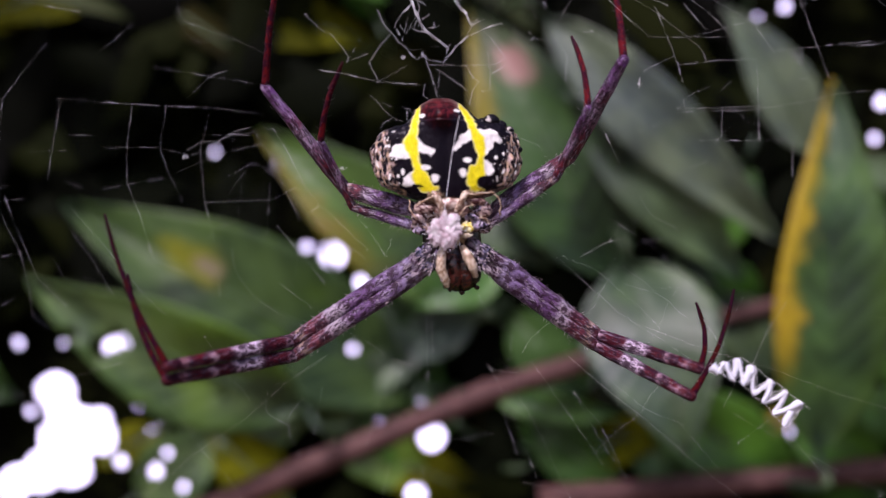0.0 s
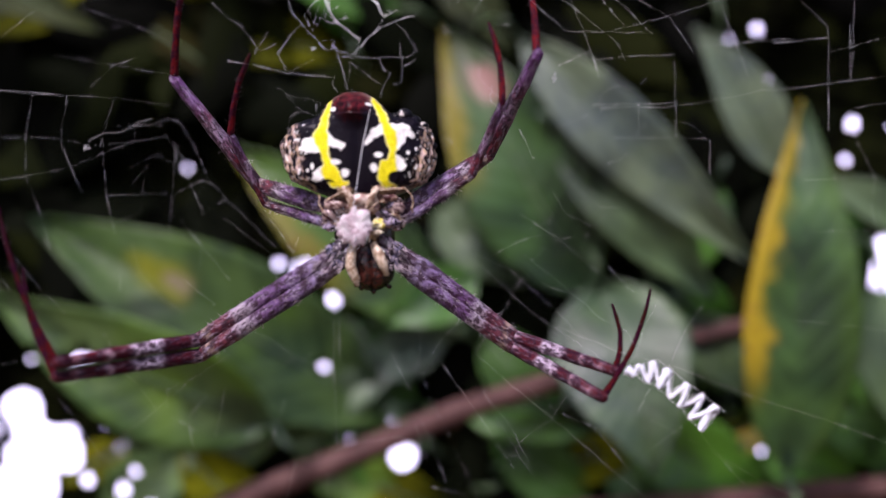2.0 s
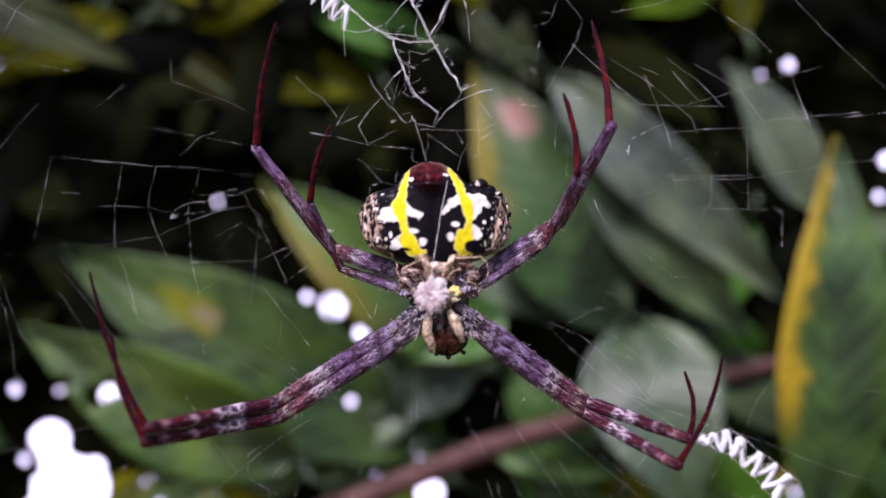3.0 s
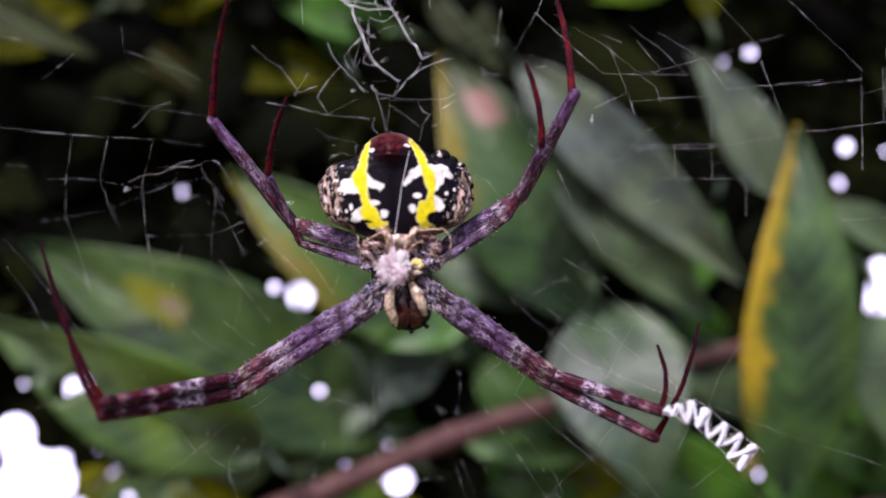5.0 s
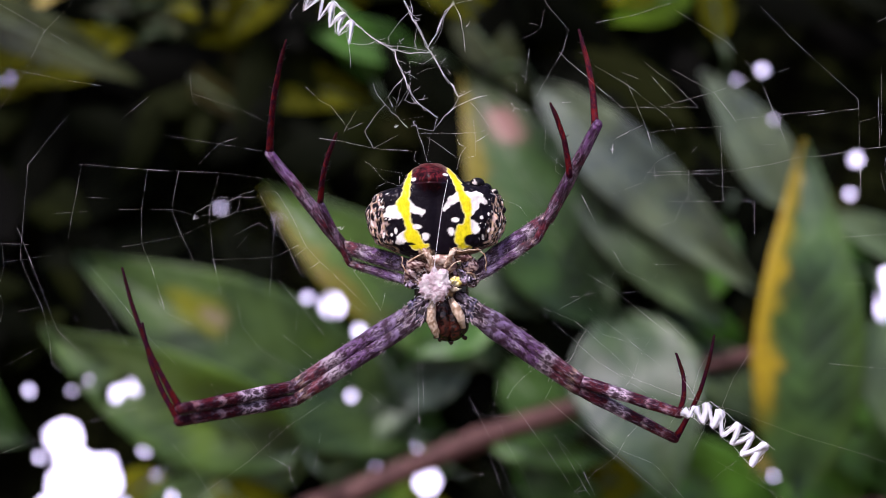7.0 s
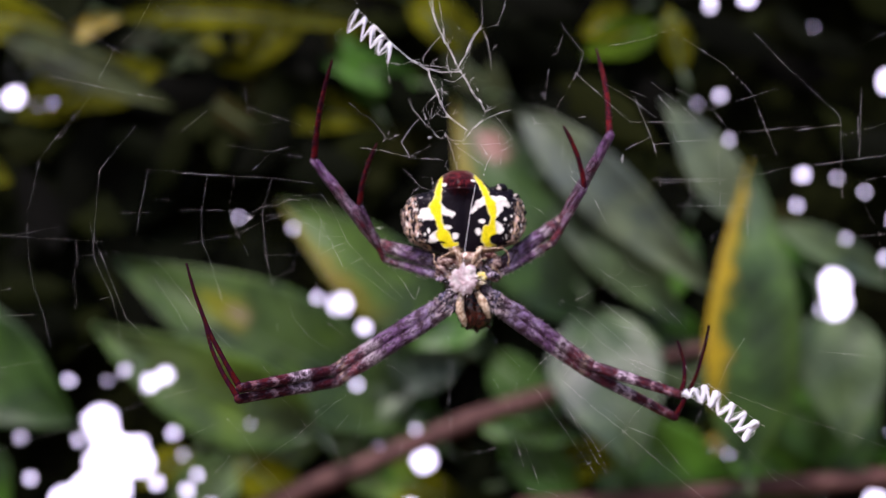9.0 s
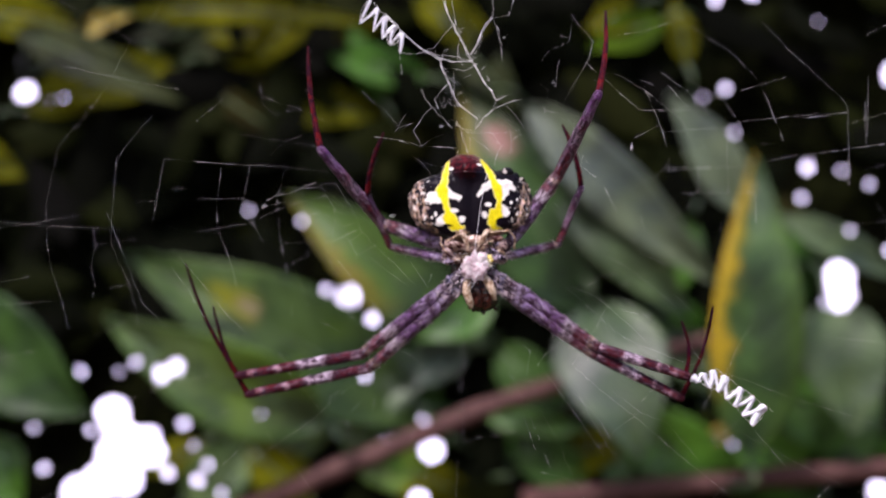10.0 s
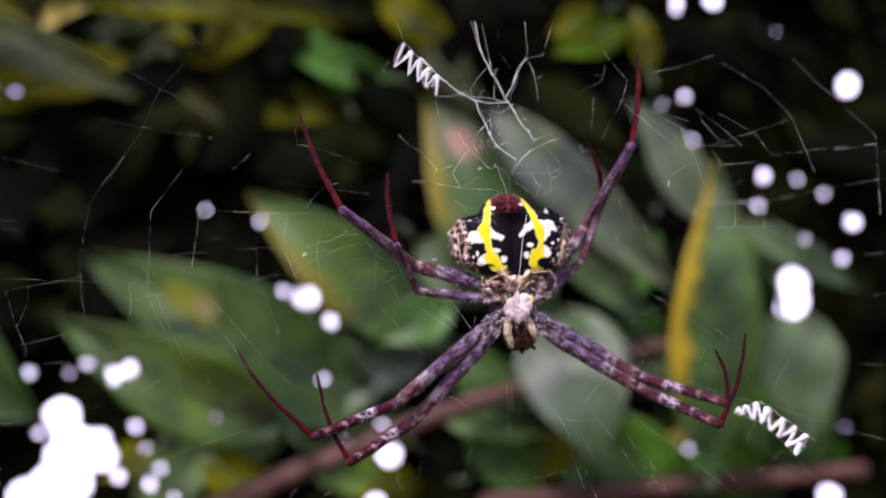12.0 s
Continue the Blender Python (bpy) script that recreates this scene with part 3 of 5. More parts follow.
build_leaf("grey", (-28.88, 232, -14.69), (-11.73, 236, -42.76), 8, 5)
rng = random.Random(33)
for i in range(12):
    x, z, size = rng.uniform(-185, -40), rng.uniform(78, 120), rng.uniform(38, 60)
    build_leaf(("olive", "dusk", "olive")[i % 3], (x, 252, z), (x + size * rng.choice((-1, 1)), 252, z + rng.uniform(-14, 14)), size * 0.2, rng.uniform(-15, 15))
rng = random.Random(21)
for i in range(26):
    x, z = rng.uniform(-95, 165), rng.uniform(-82, -18)
    a, size = rng.uniform(0, 2 * math.pi), rng.uniform(22, 40)
    build_leaf(("bright", "plain", "olive", "bright", "lime")[i % 5], (x, 250, z), (x + size * math.cos(a), 250, z + size * math.sin(a)), size * 0.27, rng.uniform(-15, 15))

# ---- the web: a thing of its own, stirred by the wind, its depth fitted to the camera's view ----
# seconds; place of the hub in mm; roll in degrees
# from 6.5 to 9 s it follows the camera back, to fit its view
WEB_ROWS = [
    (0, 0.58, -0.13, 1.54, 0.28),
    (0.1, 2.25, 0.46, 0.16, 0.4),
    (0.2, 3.61, 1.02, -0.48, 0.51),
    (0.3, 4.49, 1.55, -0.63, 0.63),
    (0.5, 2.63, 2.71, 0.01, 0.86),
    (0.7, 2.25, 3.92, -0.11, 0.78),
    (1, 1.38, 5.68, -0.41, 0.65),
    (1.1, 1.47, 4.08, 2.24, 1.14),
    (1.3, 0.81, 1.82, -0.12, 1.03),
    (1.5, -1.25, -0.39, 1.73, 0.92),
    (1.8, -2.1, -0.99, 3.36, 0.63),
    (2, -1.62, -1.47, 2.35, 0.44),
    (2.2, -2.04, -1.57, 2.27, 0.52),
    (2.5, -3.08, -1.39, 0.95, 0.63),
    (3, 1.32, 1.41, 0.6, 0.4),
    (3.2, 1.71, 0.41, 0.56, 0.33),
    (4.8, 0.2, -0.11, 0.65, 0.13),
    (5, -0.01, -0.63, 1.82, 0.43),
    (5.5, 1.13, -1.07, 0.53, 0.41),
    (6, -0.39, 1.1, 1.11, 0.23),
    (6.5, 2.07, 0.51, 0.77, -0.45),
    (7, 1.04, -8.95, 1.12, 0.12),
    (7.2, 0.88, -14.77, 1.73, 0.61),
    (8.8, 4.33, -43.19, 0.34, 0.39),
    (9, 1.77, -44.94, 1.81, 0.45),
    (9.5, 0.4, -44.53, 1.04, -0.35),
    (10, 1.78, -47.53, 2.28, 0.41),
    (10.5, 4.46, -46.92, -0.28, -0.1),
    (11, 3.86, -44.7, 1.62, 0.26),
    (11.5, 5.45, -45.44, 0.87, 0.11),
    (12, 5.42, -45.62, -0.24, -2.2),
]
web = new("spider_web")
tagged(web, "fine orb web with white zigzag silk bands", "spider web")


def strand(name, lines, radius, material=SILK, parent=web, sides=4, label=""):
    pieces = [tube([Vector(p) * MM for p in line], [radius * MM] * len(line), sides, False) for line in lines if len(line) > 1]
    v, f = join(*pieces)
    return part(name, mesh(name, v, f, material), parent, label)


WEB_Y = -1.6


def build_orb():
    rng = random.Random(11)
    n = 38
    angles = [2 * math.pi * (i + rng.uniform(-0.22, 0.22)) / n for i in range(n)]
    reach = 78

    def spot(i, r):
        a = angles[i % n]
        # to the sides the threads run out almost level
        w = math.cos(a) ** 2
        return Vector((r * math.cos(a), WEB_Y + 0.015 * r + 0.4 * noise.noise((r * 0.05, a * 2, 4)), math.sin(a) * (r * 1.05 * (1 - w) + (6 + 0.45 * r) * w)))

    for i in range(n):
        up = math.sin(angles[i])
        start = rng.uniform(6, 9) if up < 0.3 else rng.uniform(8, 12)
        inner = [spot(i, r) + Vector((rng.gauss(0, 0.12), 0, rng.gauss(0, 0.12))) for r in (start, 13, 17, 22, 27, 33, 39, 46, 53, 60, 68, reach)]
        first = rng.choice((5, 6, 7)) if up > -0.35 else rng.choice((1, 2, 4, 5))
        strand("radial_thread", [inner[first:]], rng.choice((0.002, 0.003, 0.004)))
    r, drops = 10.0, []
    while r < 74:
        lines, line = [], []
        for i in range(n + 1):
            a = angles[i % n]
            gone = (r < 34 and math.sin(a) > -0.35) or rng.random() < (0.8 if math.sin(a) > 0.6 else 0.6 if math.sin(a) < -0.4 else 0.5)
            p = spot(i, r + rng.uniform(-0.35, 0.35))
            line.append(p)
            if line[:-1]:
                line.insert(-1, (line[-2] + p) / 2 * 0.99)
            if gone and len(line):
                lines.append(line)
                line = []
        lines.append(line)
        lines = [x for x in lines if len(x) > 4]
        for arc in lines:
            strand("spiral_thread", [arc], rng.choice((0.002, 0.003, 0.004)))
        drops.extend(p for arc in lines for p in arc[::2] if rng.random() < 0.22)
        r += 2.3 + r * 0.022 + rng.uniform(-0.2, 0.2)

    # white drops at random places imitate sparkle along the threads
    beads = [blob(p * MM, (rng.uniform(0.014, 0.036) * MM,) * 3, 3, 5) for p in drops]
    glue = part("glue_droplets", mesh("glue_droplets", *join(*beads), SILK_WHITE), web, "tiny white glue drops that stand in for sparkle on the threads")
    tagged(glue, kind="stuff")


def along_line(points, f):
    """The place at the share f of a line of points."""
    k = min(int(f * (len(points) - 1)), len(points) - 2)
    return points[k].lerp(points[k + 1], f * (len(points) - 1) - k)


def build_zigzag(upper, lower, strokes, wide, narrow, label, rims=2):
    """A band of silk laid to and fro between two threads: licks that are broad at the upper edge and run out to the lower one."""
    rng = random.Random(strokes)
    edges = [[Vector((x, WEB_Y, z)) for x, z in upper], [Vector((x, WEB_Y, z)) for x, z in lower]]
    ends = [along_line(edges[i % 2], min(1, max(0, (i + rng.uniform(-0.3, 0.3)) / strokes))) for i in range(strokes + 1)]
    for i, (a, b) in enumerate(zip(ends, ends[1:])):
        side = (b - a).cross(Vector((0, 1, 0))).normalized()
        grow = rng.uniform(0.6, 1.35)
        half = (wide, narrow) if i % 2 == 0 else (narrow, wide)
        bend = rng.uniform(-0.18, 0.18)
        verts, faces = [], []
        for k in range(9):
            f = k / 8
            h = (grow * (half[0] + (half[1] - half[0]) * f) * (1 - 0.35 * math.sin(math.pi * f)) + rng.uniform(-0.03, 0.03)) * (0.35 if k in (0, 8) else 1)
            p = a + (b - a) * f + side * bend * math.sin(math.pi * f) + Vector((0, rng.gauss(0, 0.02) - 0.01 * (i % 3), 0))
            verts += [(p - side * h) * MM, (p + Vector((0, -0.03, 0))) * MM, (p + side * h) * MM, (p + Vector((0, 0.02, 0))) * MM]
        for n in range(0, 32, 4):
            faces += [(n + q, n + (q + 1) % 4, n + 4 + (q + 1) % 4, n + 4 + q) for q in range(4)]
        part("silk_lick", mesh("silk_lick", verts, faces, SILK_BAND), web, label)
    for a, b in zip(ends, ends[1:]):
        for _ in range(5):
            shift = Vector((rng.gauss(0, 0.22), -0.04, rng.gauss(0, 0.22)))
            strand("band_fibre", [[a + shift * 0.4, (a + b) / 2 + shift, b + shift * 0.4]], 0.013, SILK_WHITE)
    for edge in edges[:rims]:
        strand("band_edge", [wander(edge, 0.03, strokes, 4)], 0.014, SILK_WHITE)


def wander(points, amount, seed, per=5):
    rng = random.Random(seed)
    line = []
    for a, b in zip(points, points[1:]):
        a, b = Vector(a), Vector(b)
        for k in range(per):
            line.append(a + (b - a) * k / per + Vector((rng.gauss(0, amount), rng.gauss(0, amount), rng.gauss(0, amount))))
    return line + [Vector(points[-1])]


def silk(name, flat, radius, seed, loose=0.05, copies=1, material=SILK_WHITE):
    """Strands along points (x, z in mm from the hub) in the web's plane: thin, with short thicker bits that stand in
    for glints.
    """
    for k in range(copies):
        rng = random.Random(seed * 7 + k)
        line = []
        for (x0, z0), (x1, z1) in zip(flat, flat[1:]):
            steps = max(2, int(math.hypot(x1 - x0, z1 - z0) / 0.4))
            for i in range(steps):
                f = i / steps
                line.append(Vector((x0 + (x1 - x0) * f, WEB_Y - 0.04 * k, z0 + (z1 - z0) * f)) + Vector([rng.gauss(0, loose * (0.6 + 0.8 * k)) for _ in range(3)]))
        line.append(Vector((flat[-1][0], WEB_Y, flat[-1][1])))
        # random thick bits put glints into the thread's shape
        radii = [radius * (1 - 0.25 * k) * (rng.uniform(2.2, 4.0) if rng.random() < 0.12 else rng.uniform(0.5, 1.2)) * MM for _ in line]
        v, f, _ = tube([p * MM for p in line], radii, 4, False)
        part(name, mesh(name, v, f, material), web)


def build_tangle():
    """Loose silk above the abdomen, and scraps caught in the threads."""
    y = WEB_Y
    silk("silk_tangle", [(-6.45, 21.07), (-5.16, 20.01), (-4.12, 19.37), (-3.34, 18.84), (-2.99, 17.78), (-2.58, 16.73), (-2.08, 15.52), (-1.56, 14.72), (-0.53, 13.98), (0.14, 13.45)], 0.021, 1, 0.05, 3)
    silk("silk_tangle", [(-3.17, 26.24), (-2.77, 23.58), (-2.16, 22.26), (-1.5, 20.93), (-0.73, 19.34), (0.04, 18.02), (0.8, 16.7), (1.57, 15.64), (1.83, 15.11)], 0.021, 2, 0.05, 3)
    silk("silk_tangle", [(-3.86, 19.1), (-2.04, 18.67), (-0.32, 18.81)], 0.021, 3, 0.05, 3)
    silk("silk_tangle", [(1.51, 22.76), (0.6, 21.71), (0.07, 20.39), (-0.58, 19.19)], 0.021, 4, 0.05, 3)
    silk("silk_tangle", [(-8.26, 23.09), (-6.45, 21.07)], 0.021, 5, 0.05, 3)
    silk("silk_tangle", [(-4.12, 19.37), (-2.3, 19.2), (-0.48, 18.82)], 0.0115, 6, 0.045, 1)
    silk("silk_tangle", [(1.83, 15.11), (2.88, 15.63)], 0.0115, 7, 0.045, 1)
    silk("silk_tangle", [(1.83, 15.11), (1.29, 14.07)], 0.0115, 8, 0.045, 1)
    silk("silk_tangle", [(1.44, 26.21), (1.57, 23.56), (1.51, 22.76), (2.02, 21.7), (2.26, 20.38), (2.4, 18.79)], 0.0115, 9, 0.045, 1)
    silk("silk_tangle", [(-2.16, 22.1), (-3.59, 20.42), (-3.85, 20), (-3.76, 19.37)], 0.0115, 10, 0.045, 1)
    silk("silk_tangle", [(-2.58, 16.73), (-3.27, 15.95), (-3.9, 15.16), (-3.49, 14.37)], 0.0115, 11, 0.045, 1)
    silk("silk_tangle", [(-2.08, 15.52), (-2.06, 17.51), (-2.15, 18.04), (-1.01, 17.77), (0.04, 18.55)], 0.0115, 12, 0.045, 1)
    silk("silk_tangle", [(-1.5, 20.93), (-1.67, 19.62), (-1.26, 18.3)], 0.0115, 13, 0.045, 1)
    silk("silk_tangle", [(-1.65, 21.46), (-1.14, 20.3), (-0.63, 19.34)], 0.0115, 14, 0.045, 1)
    silk("silk_tangle", [(-6.99, 19.5), (-5.68, 19.38), (-4.12, 19.9)], 0.0115, 15, 0.045, 1)
    silk("silk_tangle", [(-6.99, 19.5), (-6.85, 17.55)], 0.0115, 16, 0.045, 1)
    silk("silk_tangle", [(-2.94, 17.52), (-1.54, 16.61)], 0.0115, 17, 0.045, 1)
    silk("silk_tangle", [(-2.07, 15.67), (-2.5, 14.89), (-1.93, 14.62), (-1.56, 14.72)], 0.0115, 18, 0.045, 1)
    silk("silk_tangle", [(-2.11, 22.26), (-1.75, 21.73), (-1.12, 21.88)], 0.0115, 19, 0.045, 1)
    silk("silk_tangle", [(1.4, 22.76), (0.87, 21.97), (0.33, 20.29), (-0.21, 19.34)], 0.0115, 20, 0.045, 1)
    silk("silk_tangle", [(-3.53, 26.24), (-2.98, 24.12), (-2.37, 22.52)], 0.0115, 21, 0.045, 1)
    silk("silk_tangle", [(-2.54, 26.23), (-2.19, 24.11), (-1.85, 21.99)], 0.0115, 22, 0.045, 1)
    silk("loose_thread", [(8.75, 23.24), (9, 22.71), (10.81, 20.58), (10.25, 18.73), (9.44, 17.42), (8.09, 15.06)], 0.005, 23, 0.03, 1)
    silk("loose_thread", [(9.99, 18.74), (12.31, 16.61), (14.37, 14.75)], 0.005, 24, 0.03, 1)
    silk("loose_thread", [(-11.66, 21.53), (-11.76, 22.06), (-11.13, 22.8)], 0.005, 25, 0.03, 1)
    silk("loose_thread", [(-9.66, 24.42), (-10.32, 26.28)], 0.005, 26, 0.03, 1)
    silk("loose_thread", [(7.67, 21.13), (8.45, 20.97)], 0.005, 27, 0.03, 1)
    silk("loose_thread", [(7.63, 19.02), (7.17, 16.12)], 0.005, 28, 0.03, 1)
    silk("loose_thread", [(4.07, 26.19), (2.98, 23.02), (1.4, 22.76)], 0.005, 29, 0.03, 1)
    silk("silk_tangle", [(-5.03, 16.25), (-4.69, 15.23), (-4.08, 14.5), (-2.23, 12.57), (-1.62, 12.82)], 0.0115, 30, 0.045, 1)
    silk("silk_tangle", [(-1.62, 12.82), (-1.2, 11.6), (-0.69, 9.85)], 0.0115, 31, 0.045, 1)
    silk("silk_tangle", [(-4.08, 14.5), (-4.92, 13.59), (-5.71, 12.36), (-5.04, 10.94)], 0.0115, 32, 0.045, 1)
    silk("silk_tangle", [(-1.62, 12.82), (-1.33, 12.54), (-0.19, 12.35), (0.69, 13.54), (1.7, 14.38), (2.91, 14.93), (4.13, 15.23)], 0.0115, 33, 0.045, 1)
    silk("loose_thread", [(-5.04, 10.94), (-3.75, 10.83), (-1.59, 10.7), (-1.79, 10.04), (-1.3, 9.64)], 0.005, 34, 0.03, 1)
    silk("loose_thread", [(-5.04, 10.94), (-7.4, 11.52), (-9.43, 11.78)], 0.005, 35, 0.03, 1)
    silk("loose_thread", [(-0.19, 12.35), (0.08, 13.25), (0.28, 13.78)], 0.005, 36, 0.03, 1)
    silk("loose_thread", [(-1.33, 12.21), (1.31, 12.12), (3.55, 12.19), (4.36, 12.69), (3.33, 14.11), (2.71, 14.72)], 0.005, 37, 0.03, 1)
    silk("loose_thread", [(1.52, 12.12), (1.93, 11.23), (2.42, 11.11), (1.94, 10.29), (1.67, 9.19)], 0.005, 38, 0.03, 1)
    silk("loose_thread", [(-0.51, 11.81), (-0.58, 10.99), (-0.77, 9.97)], 0.005, 39, 0.03, 1)
    silk("loose_thread", [(3.05, 13.29), (3.23, 11.45), (3.24, 10.31), (2.55, 10.22)], 0.005, 40, 0.03, 1)
    silk("loose_thread", [(3.23, 11.45), (4.36, 12.2)], 0.005, 41, 0.03, 1)
    silk("loose_thread", [(6.38, 14.15), (7, 14.04), (7.61, 14.05)], 0.005, 42, 0.03, 1)
    silk("loose_thread", [(10.05, 14.61), (10.87, 14.67)], 0.005, 43, 0.03, 1)
    silk("loose_thread", [(-5.76, 9.91), (-5.15, 9.51), (-4.12, 8.3), (-2.9, 7.91), (-2.91, 8.72)], 0.005, 44, 0.03, 1)
    silk("loose_thread", [(-4.12, 8.1), (-4.72, 7.89), (-4.99, 6.86)], 0.005, 45, 0.03, 1)
    silk("loose_thread", [(-2.9, 7.91), (-2.1, 8.53)], 0.005, 46, 0.03, 1)
    silk("loose_thread", [(-5.04, 10.94), (-2.95, 12.07)], 0.005, 47, 0.03, 1)
    silk("loose_thread", [(-7.41, 12.33), (-6.42, 13.98)], 0.005, 48, 0.03, 1)
    silk("loose_thread", [(-2.98, 14.43), (-1.98, 16.29)], 0.005, 49, 0.03, 1)
    silk("loose_thread", [(-3.6, 15.45), (-2.98, 14.43)], 0.005, 50, 0.03, 1)
    silk("loose_thread", [(-0.71, 11.81), (0.31, 11.21), (1.62, 10.21)], 0.005, 51, 0.03, 1)
    silk("loose_thread", [(9.76, 10.1), (9.61, 9.08), (10.1, 8.68), (10.92, 8.07)], 0.005, 52, 0.03, 1)
    silk("loose_thread", [(-9.47, 14.96), (-8.45, 14.36), (-7.01, 12.54), (-5.8, 13.05)], 0.005, 53, 0.03, 1)
    silk("loose_thread", [(-10.5, 15.97), (-9.47, 14.96)], 0.005, 54, 0.03, 1)
    silk("web_thread", [(-21.73, 12.06), (-17.49, 11.35), (-14.46, 10.86), (-13.05, 10.67)], 0.0026, 55, 0.015, 1)
    silk("web_thread", [(-25.5, 9.46), (-23.29, 9.32), (-21, 9.15), (-17.25, 9.03), (-13.42, 8.51)], 0.0026, 56, 0.015, 1)
    silk("web_thread", [(-25.44, 6.06), (-23.63, 6.12), (-21.1, 6.07), (-19.01, 5.56), (-16, 5.84)], 0.0026, 57, 0.015, 1)
    silk("web_thread", [(-16, 5.84), (-15.73, 6.74)], 0.0026, 58, 0.015, 1)
    silk("web_thread", [(-25.38, 3.06), (-23.58, 3.33), (-20.39, 3.97), (-18.19, 5.01), (-16, 5.84), (-13.79, 6.31), (-12.77, 5.55)], 0.0026, 59, 0.015, 1)
    silk("web_thread", [(-17.42, 7.04), (-15.81, 7.06), (-14.69, 7.03), (-13.6, 7.53), (-12.8, 7.46), (-11.56, 5.49), (-10.43, 3.07), (-9.29, 1.86), (-7.25, -0.06), (-5.61, -1.7)], 0.0029, 60, 0.015, 1)
    silk("web_thread", [(-10.43, 2.94), (-11.51, 2.12)], 0.0026, 61, 0.015, 1)
    silk("web_thread", [(-9.29, 1.86), (-11.08, 0.63)], 0.0026, 62, 0.015, 1)
    silk("web_thread", [(-23.17, 9.32), (-23.63, 6.12), (-23.58, 3.33), (-22.75, 1.4), (-21.69, -1.86)], 0.0026, 63, 0.015, 1)
    silk("web_thread", [(-20.68, 9.19), (-21.22, 6.06), (-20.39, 3.97), (-19.43, 2.04)], 0.0026, 64, 0.015, 1)
    silk("web_thread", [(-17.45, 8.83), (-18.21, 5.9), (-17.82, 2.05), (-17.09, -0.97)], 0.0026, 65, 0.015, 1)
    silk("web_thread", [(-12.89, 5.47), (-13.12, 2.11), (-13.36, -0.93)], 0.0026, 66, 0.015, 1)
    silk("web_thread", [(-17.94, 2.05), (-12.92, 2.19), (-11.12, 3.14), (-10.43, 2.94)], 0.0026, 67, 0.015, 1)
    silk("web_thread", [(-25.57, 13.19), (-23.19, 15.18)], 0.0026, 68, 0.015, 1)
    silk("web_thread", [(-19.57, 15.43), (-15.52, 14.06), (-13.08, 12.87)], 0.0026, 69, 0.015, 1)
    silk("web_thread", [(-19.08, 9.74), (-17.49, 11.35), (-15.89, 11.86)], 0.0026, 70, 0.015, 1)
    silk("web_thread", [(17.46, 8.69), (20.2, 8.8), (22.58, 8.83), (27.3, 9.63), (29.15, 10.14), (31.21, 10.25), (33.48, 10.61), (38.35, 11.29)], 0.0042, 71, 0.015, 1)
    silk("web_thread", [(35.74, 14.97), (35.75, 11.05)], 0.0042, 72, 0.015, 1)
    silk("web_thread", [(15.36, 16.53), (17.02, 12.45), (17.44, 10.82)], 0.0042, 73, 0.015, 1)
    silk("web_thread", [(2.55, -8.87), (4.2, -12.08)], 0.0029, 74, 0.015, 1)
    silk("web_thread", [(6.2, -9.65), (9.07, -13.66), (11.53, -17.27)], 0.0029, 75, 0.015, 1)
    silk("web_thread", [(8.56, -1.93), (11.01, -2.92), (14.7, -6.14), (16.34, -7.95)], 0.0029, 76, 0.015, 1)
    silk("web_thread", [(11.75, 7.06), (12.78, 4.91)], 0.0042, 77, 0.015, 1)
    silk("web_thread", [(-1.12, -6.07), (-0.99, -9.7)], 0.0029, 78, 0.015, 1)
    silk("web_thread", [(14.23, 2.6), (15.05, 1.06), (17.1, 0.11)], 0.0029, 79, 0.015, 1)
    silk("web_thread", [(11.79, 0.95), (14.45, -0.65), (18.35, -3.87)], 0.0029, 80, 0.015, 1)
    silk("web_thread", [(4.87, -13.7), (6.64, -18.27)], 0.0029, 81, 0.015, 1)
    silk("web_thread", [(9.27, -11.68), (10.03, -13.21), (11.81, -16.27), (13.33, -18.31)], 0.0029, 82, 0.015, 1)
    silk("web_thread", [(8.05, -1.96), (9.85, -3.5), (12.68, -6.07), (17.84, -9.42)], 0.0029, 83, 0.015, 1)
    silk("web_thread", [(12.2, -1.96), (14.78, -4.02), (17.88, -6.6)], 0.0029, 84, 0.015, 1)
    silk("web_thread", [(12.37, -11.44), (14.68, -13.24), (17.26, -14.27), (20.07, -17.6)], 0.0029, 85, 0.015, 1)
    silk("web_thread", [(18.92, -6.6), (20.71, -9.17)], 0.0029, 86, 0.015, 1)
    silk("web_thread", [(25.06, -14.82), (28.13, -18.41)], 0.0029, 87, 0.015, 1)
    silk("web_thread", [(17.93, -2.48), (19.99, -4.55)], 0.0029, 88, 0.015, 1)
    silk("web_thread", [(10.77, -16.52), (11.81, -16.27)], 0.0029, 89, 0.015, 1)
    silk("web_thread", [(21.4, -15.82), (23.77, -14.05)], 0.0029, 90, 0.015, 1)
    silk("web_thread", [(-14.07, 7.11), (-13.04, 5.32), (-12.27, 4.7)], 0.0026, 91, 0.015, 1)
    silk("web_thread", [(-13.04, 5.32), (-10.73, 0.61)], 0.0026, 92, 0.015, 1)
    silk("web_thread", [(-6.63, 1.12), (-5.45, -0.42), (-4.43, -2.05), (-4.07, -0.67)], 0.0029, 93, 0.015, 1)
    silk("web_thread", [(-9.56, 0.61), (-5.87, -2.21)], 0.0029, 94, 0.015, 1)
    silk("web_thread", [(-12.52, 0.35), (-8.94, -3.99)], 0.0029, 95, 0.015, 1)
    silk("web_thread", [(-12.26, -3.98), (-9.96, -5.77)], 0.0026, 96, 0.015, 1)
    silk("web_thread", [(-12.01, 2.65), (-11.25, 3.06)], 0.0026, 97, 0.015, 1)
